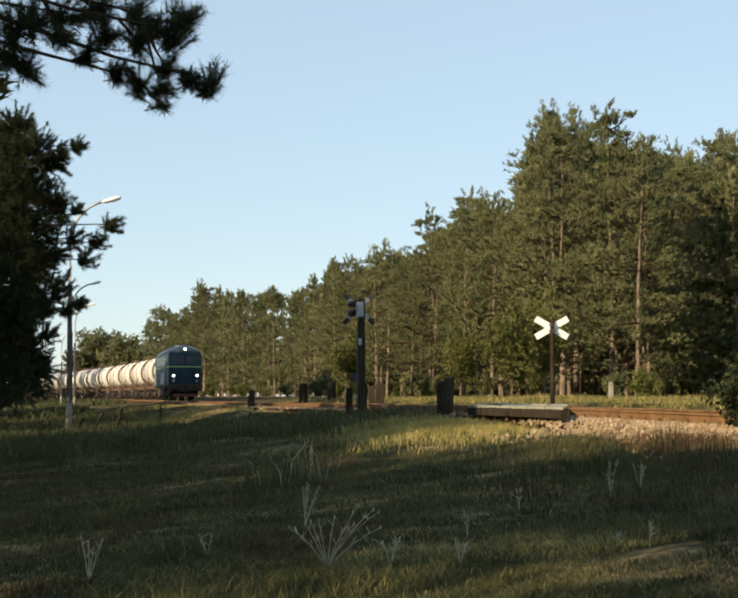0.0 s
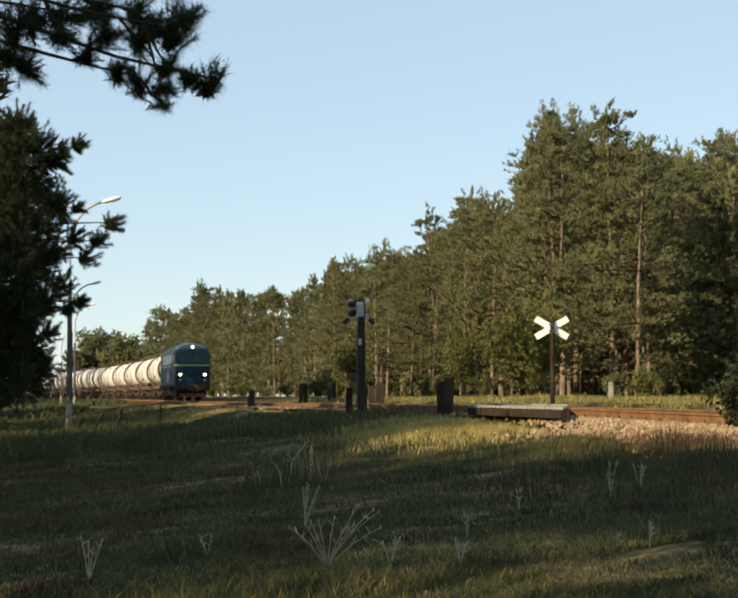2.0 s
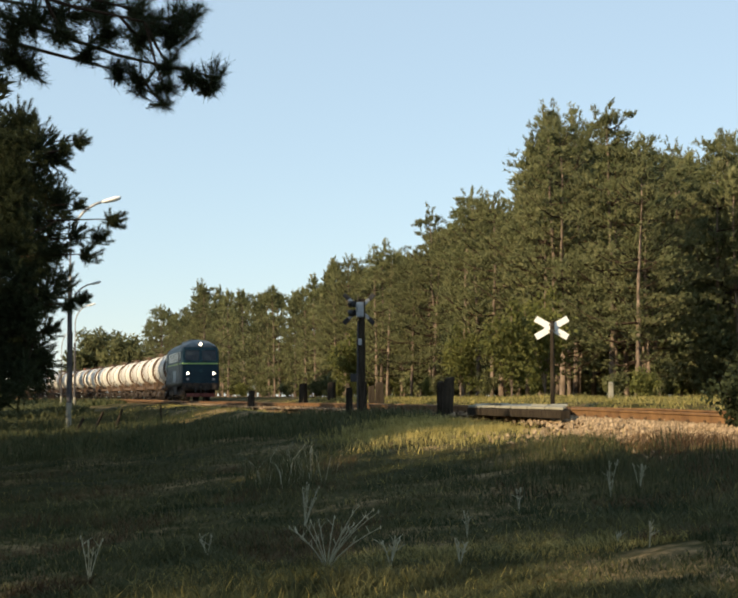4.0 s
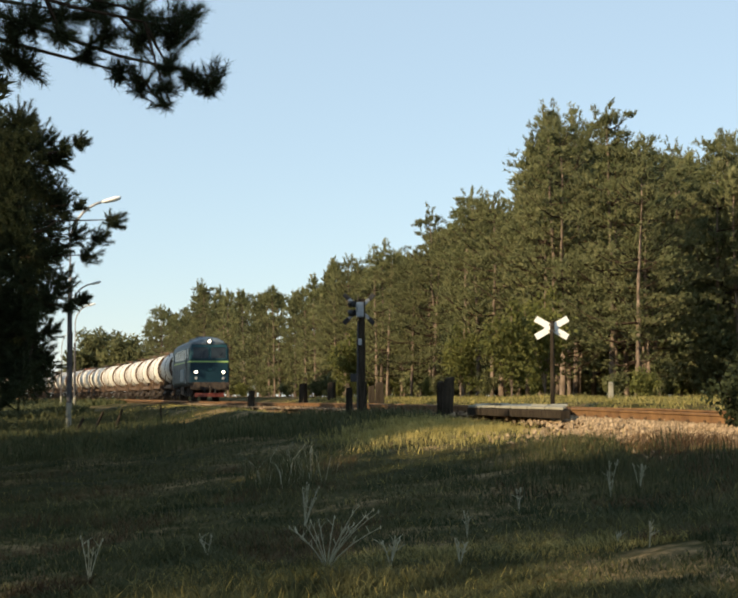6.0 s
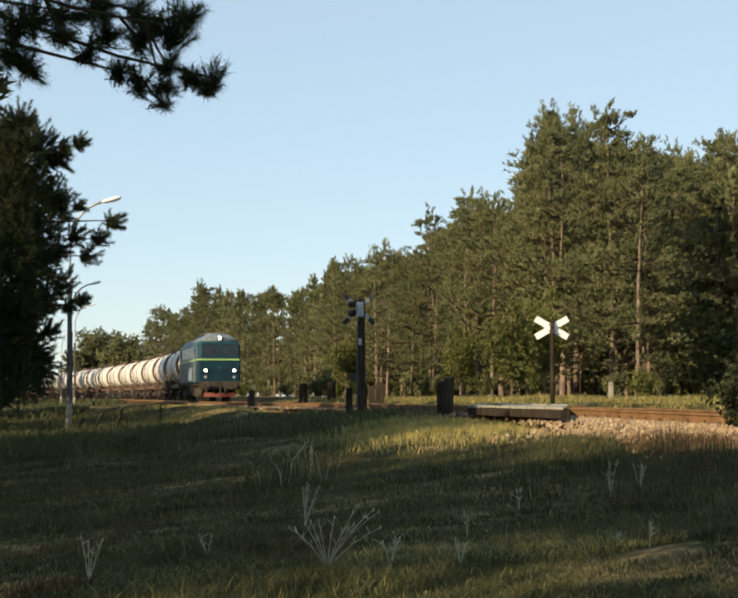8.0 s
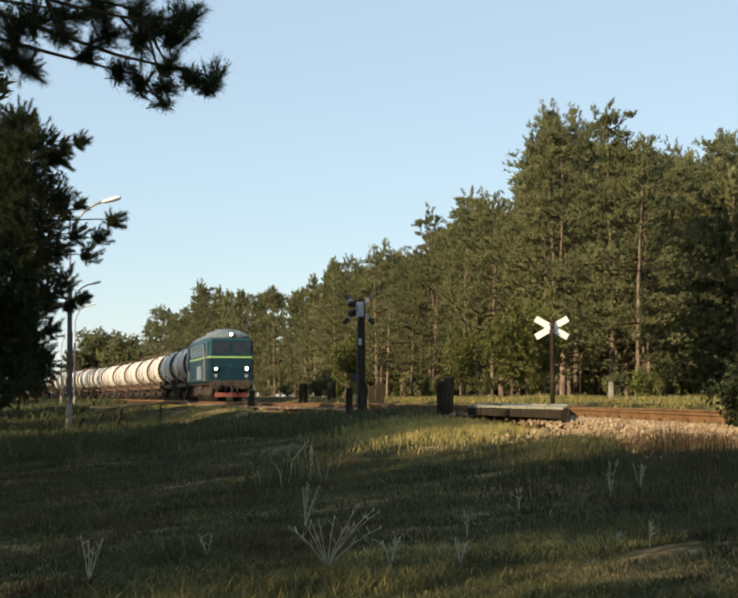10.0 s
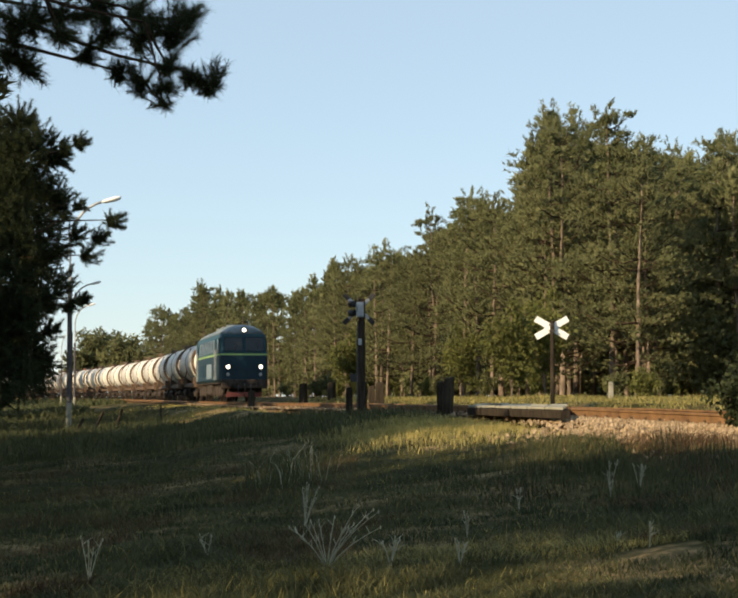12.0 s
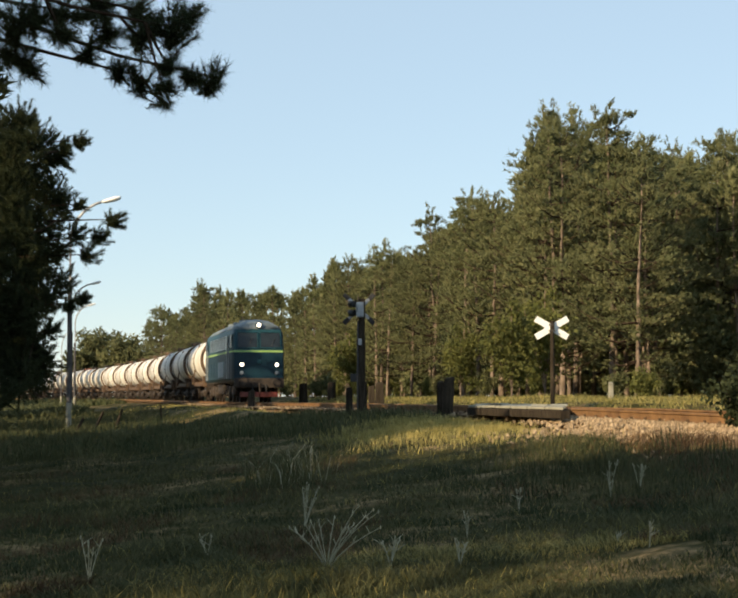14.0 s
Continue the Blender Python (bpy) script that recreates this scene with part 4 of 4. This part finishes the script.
    # side windows and doors on both flanks
    for s in (-1, 1):
        for x, wd in ((-0.95, 0.75), (-LOCO_L + 0.95, 0.75)):
            part("cab_window", box(blank(), (wd, 0.04, 0.72), (x, s * 1.362, 3.2), 0.02), M_GLASS, loco)
        for x in (-1.85, -LOCO_L + 1.85):
            part("cab_door", box(blank(), (0.68, 0.03, 2.2), (x, s * 1.378, 2.28), 0.015), M_BODY, loco)
            bm = blank()
            for dx in (-0.4, 0.4):
                rod(bm, (x + dx, s * 1.43, 1.25), (x + dx, s * 1.43, 3.0), 0.018, sides=8)
            part("handrail", bm, M_GREYMETAL, loco, "pale metal handrails")
        for k in range(6):
            x = -3.2 - k * 1.5
            part("side_window", box(blank(), (1.22, 0.04, 0.74), (x, s * 1.352, 3.2), 0.02), M_GLASS, loco)
            bm = blank()
            for j in range(9):
                box(bm, (1.0, 0.05, 0.035), (x, s * 1.388, 1.5 + j * 0.085), 0, Matrix.Rotation(radians(s * 25), 4, "X"))
            if k == 0 or k > 2:
                part("louvre", bm, M_BODY, loco)
            else:
                bm.free()
        part("side_grille", box(blank(), (2.6, 0.05, 0.85), (-5.4, s * 1.385, 1.78), 0.015), M_GRILLE, loco, "pale blue-grey side grille")
    # roof gear
    for x in (-4.5, -7, -9.5):
        bm = lathe(blank(), [(4.33, 0.52), (4.49, 0.5), (4.51, 0.42)], (x, 0, 0), 20, "z")
        part("roof_fan", bm, M_ROOF, loco)
    part("exhaust", box(blank(), (0.7, 0.4, 0.2), (-6, 0, 4.5), 0.05), M_UNDER, loco)
    # bogies, tank, wheels
    for c in (-3.0, -LOCO_L + 3.0):
        bm = blank()
        for s in (-1, 1):
            box(bm, (4.0, 0.14, 0.30), (c, s * 1.02, 0.72), 0.04)
            for dx in (-1.5, 0, 1.5):
                box(bm, (0.38, 0.22, 0.42), (c + dx, s * 1.08, 0.52), 0.04)
                rod(bm, (c + dx + 0.32, s * 1.06, 0.45), (c + dx + 0.32, s * 1.06, 0.95), 0.10, sides=10)
        box(bm, (3.6, 1.9, 0.18), (c, 0, 0.98), 0.03)
        part("bogie", bm, M_UNDER, loco, "grimy three-axle bogie frame")
        for dx in (-1.5, 0, 1.5):
            wheelset(loco, c + dx, 0.52)
    part("fuel_tank", box(blank(), (2.6, 2.4, 0.6), (-LOCO_L / 2, 0, 0.72), 0.12), M_UNDER, loco)
    part("underframe", box(blank(), (LOCO_L - 0.4, 2.55, 0.14), (-LOCO_L / 2, 0, 1.10), 0.02), M_UNDER, loco)
    return loco


WAGON_L = 12.1


def build_wagon():
    wagon = thing("tank_wagon", Matrix(), "cream railway tank wagon with dark bands, rust-stained below", "tank wagon", "tank wagons of the train")
    half = (WAGON_L - 1.9) / 2
    c = -WAGON_L / 2
    R, zc = 1.36, 2.62
    bm = lathe(blank(), [(c - half, 0.25), (c - half + 0.06, 0.85), (c - half + 0.2, 1.18), (c - half + 0.38, R), (c + half - 0.38, R), (c + half - 0.2, 1.18), (c + half - 0.06, 0.85), (c + half, 0.25)], (0, 0, zc), 36)
    part("tank", bm, M_TANK, wagon, "cream-painted cylindrical tank", smooth=True)
    for o in (-half + 0.5, half - 0.5):
        bm = lathe(blank(), [(c + o - 0.26, R - 0.01), (c + o - 0.25, R + 0.02), (c + o + 0.25, R + 0.02), (c + o + 0.26, R - 0.01)], (0, 0, zc), 36)
        part("band", bm, M_BAND, wagon, "dark rusty band")
    bm = lathe(blank(), [(c - 0.36, R - 0.01), (c - 0.35, R + 0.008), (c + 0.35, R + 0.008), (c + 0.36, R - 0.01)], (0, 0, zc), 36)
    part("spill_stain", bm, M_SPILL, wagon, "dark spill stain below the manhole")
    bm = lathe(blank(), [(zc + R - 0.1, 0.36), (zc + R + 0.22, 0.36), (zc + R + 0.26, 0.25)], (c, 0, 0), 20, "z")
    part("manhole", bm, M_BAND, wagon)
    bm = blank()
    for s in (-1, 1):
        rod(bm, (c - 1.2, s * 0.55, zc + R + 0.22), (c + 1.2, s * 0.55, zc + R + 0.22), 0.02, sides=6)
        for dx in (-1.2, 0, 1.2):
            rod(bm, (c + dx, s * 0.55, zc + R - 0.15), (c + dx, s * 0.55, zc + R + 0.22), 0.02, sides=6)
    part("walkway_rail", bm, M_BAND, wagon)
    bm = blank()
    for dx in (-0.25, 0.25):
        rod(bm, (c + dx, -1.42, 1.1), (c + dx, -1.0, zc + R - 0.3), 0.02, sides=6)
    for k in range(7):
        z = 1.3 + k * 0.3
        y = -1.43 if z < 2.8 else -1.43 + (z - 2.8) * 0.5
        rod(bm, (c - 0.25, y, z), (c + 0.25, y, z), 0.015, sides=6)
    part("ladder", bm, M_BAND, wagon)
    bm = blank()
    for s in (-1, 1):
        box(bm, (WAGON_L - 1.2, 0.12, 0.26), (c, s * 0.95, 1.12), 0.02)
    for o in (-half - 0.1, half + 0.1):
        box(bm, (0.14, 2.5, 0.32), (c + o, 0, 1.08), 0.02)
    box(bm, (WAGON_L - 1.4, 0.5, 0.2), (c, 0, 1.05))
    part("underframe", bm, M_BAND, wagon, "rusty underframe")
    for o in (-half + 1.4, half - 1.4):
        bm = box(blank(), (0.5, 2.3, 0.5), (c + o, 0, 1.36), 0.06)
        part("saddle", bm, M_BAND, wagon)
        bm = blank()
        for s in (-1, 1):
            box(bm, (2.3, 0.12, 0.22), (c + o, s * 1.0, 0.60), 0.04)
            for dx in (-0.9, 0.9):
                box(bm, (0.3, 0.22, 0.32), (c + o + dx, s * 1.05, 0.48), 0.04)
        box(bm, (0.5, 2.0, 0.3), (c + o, 0, 0.72), 0.03)
        part("bogie", bm, M_UNDER, wagon)
        for dx in (-0.9, 0.9):
            wheelset(wagon, c + o + dx, 0.46)
    for o in (-1, 1):
        for y in (-0.875, 0.875):
            bm = lathe(blank(), [(o * 0.0, 0.11), (o * 0.3, 0.1), (o * 0.5, 0.08), (o * 0.51, 0.23), (o * 0.55, 0.22)], (c + o * (half + 0.16), y, 1.05), 14)
            part("buffer", bm, M_UNDER, wagon)
    return wagon


LOCOMOTIVE = build_locomotive()
WAGONS = [build_wagon()]
for _ in range(34):
    WAGONS.append(copy_thing(WAGONS[0], Matrix()))


def motions():
    """The train rolls along the straight track at a steady pace."""
    start, speed = 125.8, 3.055
    train = [(LOCOMOTIVE, 0.0)] + [(w, LOCO_L + 1.15 + i * WAGON_L) for i, w in enumerate(WAGONS)]
    for ob, behind in train:
        long = LOCO_L if ob is LOCOMOTIVE else WAGON_L
        rows = []
        for t in range(15):
            l = start - speed * t + behind
            a, b = on_track(0, l), on_track(0, l + long)
            rows.append((t, Matrix.Translation(a) @ pose(0, 0, 0, 0, 0, math.degrees(math.atan2(a.y - b.y, a.x - b.x)))))
        walk(ob, rows)
    for tree, gusts in SWAYING:
        for o in tree.children:
            if not o.name.startswith("trunk"):
                walk(o, [(k, pose(dx, 0, dz)) for k, dx, dz in gusts])
    for ob, behind in train[:9]:
        for w in [c for c in ob.children if c.name.startswith("wheelset")]:
            r = w["radius"]
            walk(w, [(k * 0.2, pose(w["along"], 0, r, 0, math.degrees(speed * k * 0.2 / r), 0)) for k in range(71)])


# ---------------------------------------------------------------- signs, posts, lamps
def cross_sign():
    t = thing("crossing_sign", pose(5.4, 45.8, 0.16), "white crossed-board crossing sign on a dark post", "road sign")
    bm = rod(blank(), (0, -0.05, -0.3), (0, -0.05, 2.38), 0.07, 0.06, 12)
    part("post", bm, M_TIMBER, t, "dark brown weathered post")
    for a in (30, -30):
        bm = box(blank(), (1.1, 0.03, 0.19), (0, 0, 0), 0.008, Matrix.Rotation(radians(a), 4, "Y"))
        b = part("board", bm, M_WHITE, t, "white enamelled board")
        b.matrix_basis = pose(0, 0.04 + (0.035 if a > 0 else 0), 2.17)
    for z in (2.08, 2.26):
        part("clamp", box(blank(), (0.18, 0.16, 0.04), (0, -0.03, z), 0.01), M_POLE, t)


cross_sign()


def wooden_post(x, y, z, h, w, lean=0.0, material=None, label="short dark weathered timber guard post", name="guard_post"):
    bm = box(blank(), (w, w * 0.8, h + 0.3), (0, 0, h / 2 - 0.15), 0.03)
    for v in bm.verts:
        if v.co.z > h * 0.8:
            v.co.x *= 0.85
            v.co.y *= 0.85
            v.co.z += 0.05 * v.co.x / w
    ob = part(name, bm, material or M_TIMBER)
    ob.matrix_basis = pose(x, y, z, lean * 0.5, lean, 12 * x)
    tagged(ob, label, "post", "guard posts at the crossing" if name == "guard_post" else "")


for x, y, z, h, w, lean in ((1.86, 36.9, -0.1, 0.86, 0.24, 3), (1.73, 37.4, -0.1, 0.76, 0.18, -1), (-0.53, 41.6, -0.25, 0.80, 0.19, 0), (0.45, 66, 0.16, 0.75, 0.38, 0), (0.1, 65, 0.16, 0.6, 0.3, 0),
                            (-1.98, 82, 0.16, 0.9, 0.4, 1), (-3.55, 84, 0.16, 0.85, 0.4, -1), (-5.55, 73, -0.42, 1.0, 0.36, -14), (-0.15, 43.0, -0.25, 0.95, 0.2, 0)):
    wooden_post(x, y, z, h, w, lean)
wooden_post(7.9, 50.8, 0.15, 0.62, 0.2, 0, M_CONCRETE, "pale concrete marker stone in the grass", "marker_stone")
wooden_post(-5.2, 73.5, -0.42, 0.28, 0.13, 0, M_CONCRETE, "small pale marker stone on the bank", "marker_stone")
for x, y, h, lean in ((-10.3, 58.5, 0.8, -22), (-9.5, 58.5, 0.75, -18), (-8.0, 60, 0.7, 4), (-10.9, 58, 0.6, -25)):
    wooden_post(x, y, ground_z(x, y), h, 0.1, lean, None, "thin leaning dark fence post on the bank", "fence_post")


def crossing_signal():
    t = thing("crossing_signal", pose(-0.24, 41.25, -0.2), "old dark timber signal post with crossed boards and a lamp box", "railway signal")
    bm = box(blank(), (0.2, 0.18, 3.4), (0.05, 0, 1.4), 0.03)
    for v in bm.verts:
        if v.co.z > 1.5:
            v.co.x *= 0.9
    part("post", bm, M_TIMBER, t, "dark weathered timber post", smooth=False)
    for a in (44, -44):
        bm = box(blank(), (1.02, 0.03, 0.09), (0, 0, 0), 0.008, Matrix.Rotation(radians(a), 4, "Y"))
        b = part("board", bm, M_GREYMETAL, t, "grey back of a crossed board")
        b.matrix_basis = pose(-0.03, 0.14 if a > 0 else 0.175, 2.84)
        for s in (-1, 1):
            bm = box(blank(), (0.19, 0.036, 0.12), (s * 0.47, 0, 0), 0.008, Matrix())
            bmesh.ops.rotate(bm, matrix=Matrix.Rotation(radians(a), 3, "Y"), verts=bm.verts)
            e = part("board_tip", bm, M_BLACKPAINT, b, "black-painted tip")
            e.matrix_basis = pose(0, -0.002, 0)
    part("lamp_box", box(blank(), (0.2, 0.16, 0.40), (0.0, -0.17, 2.80), 0.03), M_GREYMETAL, t, "pale grey metal lamp box")
    for z in (2.72, 2.96):
        bm = lathe(blank(), [(0.02, 0.08), (0.06, 0.09), (0.2, 0.09), (0.2, 0.07)], (-0.17, 0, z), 16, "y")
        bmesh.ops.rotate(bm, matrix=Matrix.Rotation(radians(40), 3, "Z"), verts=bm.verts)
        part("lamp_hood", bm, M_BLACKPAINT, t, "black lamp hood")
    part("plate", box(blank(), (0.09, 0.02, 0.17), (0.0, -0.112, 1.95), 0.004), M_GREYMETAL, t, "small pale plate")
    part("cable_box", box(blank(), (0.16, 0.16, 0.22), (-0.17, -0.02, 1.0), 0.02), M_BLACKPAINT, t)
    bm = blank()
    rod(bm, (-0.07, -0.1, -0.1), (-0.06, -0.1, 2.5), 0.02, sides=8)
    part("conduit", bm, M_POLE, t, "dark cable conduit")


crossing_signal()


def street_lamp(x, y, z, top, reach, thick):
    t = thing("street_lamp", pose(x, y, z), "tall street lamp with a curved arm and pale head", "street lamp", "lamps along the line")
    bm = blank()
    rod(bm, (0, 0, -0.3), (0, 0, 1.1), thick * 1.1, thick * 1.1, 12)
    part("base", bm, M_CONCRETE, t, "pale concrete pole foot")
    bm = blank()
    rod(bm, (0, 0, 1.0), (0, 0, top - 3.4), thick, thick * 0.9, 12)
    part("pole", bm, M_POLE, t)
    v, f = [], []
    pts = [(0, 0, top - 3.5), (0, 0, top - 1.7)]
    for k in range(1, 8):
        a = k / 7 * 1.35
        pts.append((reach * (1 - math.cos(a)) * 1.05, 0, top - 1.7 + 1.7 * math.sin(a)))
    tube(pts, [0.055] * len(pts), 8, v, f)
    link_mesh("arm", v, f, M_GREYMETAL, t, "curved grey lamp arm", smooth=True)
    e = Vector(pts[-1])
    bm = lathe(blank(), [(-0.25, 0.05), (-0.1, 0.13), (0.3, 0.17), (0.5, 0.13), (0.58, 0.04)], (0, 0, 0), 14)
    bmesh.ops.scale(bm, vec=(1, 1, 0.62), verts=bm.verts)
    h = part("head", bm, M_WHITE, t, "pale lamp head", smooth=True)
    h.matrix_basis = pose(e.x + 0.15, 0, e.z + 0.02, 0, -14, 0)


for x, y, top, reach in ((-12.02, 62.3, 9.25, 1.6), (-20.7, 108, 9.2, 1.6), (-26.5, 140, 9.4, 1.35), (-36.2, 183, 8.4, 0.7)):
    g = ground_z(x, y)
    street_lamp(x, y, g, top, reach, 0.10)


def house():
    t = thing("house", pose(-53.0, 300, -1.4, 0, 0, 8), "distant low house with a red tiled roof", "house")
    part("wall", box(blank(), (4.4, 4, 5.4), (0, 0, 2.7)), M_PLASTER, t)
    bm = blank()
    v = [bm.verts.new(c) for c in ((-2.5, -2.4, 5.3), (2.5, -2.4, 5.3), (2.5, 2.4, 5.3), (-2.5, 2.4, 5.3), (-2.0, 0, 7.1), (2.0, 0, 7.1))]
    for q in ((0, 1, 5, 4), (2, 3, 4, 5), (0, 4, 3), (1, 2, 5), (3, 2, 1, 0)):
        bm.faces.new([v[i] for i in q])
    part("roof", bm, M_ROOFTILE, t, "red tiled gable roof")
    for x in (-1.1, 1.1):
        part("window", box(blank(), (0.9, 0.1, 1.2), (x, -2.02, 3), 0.02), M_GLASS, t)


house()


# ---------------------------------------------------------------- weeds and bush
def weed(x, y, h, stems, spread, seed, tips=True):
    r = np.random.default_rng(seed)
    t = thing("weed_plant", pose(x, y, ground_z(x, y)), "pale dry weed with thin upright stems in the grass", "weed", "weeds in the meadow")
    for k in range(stems):
        a = r.uniform(-0.7, 0.7) + (0 if r.random() < 0.5 else math.pi)
        ln = h * r.uniform(0.6, 1.1)
        o = spread * r.uniform(0.05, 1.0)
        pts = [(math.cos(a) * o * ln * u ** 1.4, math.sin(a) * o * ln * u ** 1.4, ln * (u - 0.18 * o * u * u) - 0.02) for u in (0, 0.3, 0.6, 0.85, 1)]
        v, f = [], []
        tube(pts, [0.0045, 0.004, 0.0035, 0.003, 0.0025], 5, v, f)
        st = link_mesh("stem", v, f, M_WEED, t)
        if tips:
            bm = bmesh.new()
            bmesh.ops.create_icosphere(bm, subdivisions=1, radius=0.008)
            bmesh.ops.scale(bm, vec=(0.8, 0.8, 1.9), verts=bm.verts)
            bmesh.ops.translate(bm, vec=pts[-1], verts=bm.verts)
            part("seed_head", bm, M_WEED, st)
            for u in (2, 3):
                for _ in range(2):
                    b = Vector(pts[u])
                    bm = rod(bmesh.new(), b, b + Vector((r.normal(0, 0.03), r.normal(0, 0.03), 0.05)), 0.004, 0.001, 4)
                    part("leaf", bm, M_WEED, st)
    return t


for i, (x, y, h, n, sp) in enumerate(((-0.30, 11.15, 0.50, 12, 1.05), (-0.62, 15.2, 0.42, 7, 0.35), (-2.0, 11.2, 0.34, 4, 0.3), (-2.55, 10.6, 0.16, 2, 0.3), (1.42, 14.8, 0.30, 2, 0.15), (0.78, 12.4, 0.30, 2, 0.2),
                                      (1.90, 10.6, 0.20, 2, 0.15), (0.15, 10.9, 0.22, 4, 0.3), (0.62, 10.7, 0.2, 4, 0.3), (2.35, 15.2, 0.35, 5, 0.3), (2.7, 15.6, 0.32, 5, 0.3), (-2.7, 10.4, 0.14, 2, 0.4), (1.75, 11.0, 0.1, 2, 0.5), (-1.3, 12.6, 0.2, 3, 0.4))):
    weed(x, y, h, n, sp, 300 + i)
bush = make_broadleaf(260, 1.0, 0.55, 26, 0.07, "shrub", "small dark leafy bush beside the railway track", 0.1, M_NEEDLE_DARK)
set_tree(bush, 5.45, 22.2, 1.0, 0)
set_tree(bush, 5.75, 22.6, 1.15, 90)
drop_proto(bush)


motions()
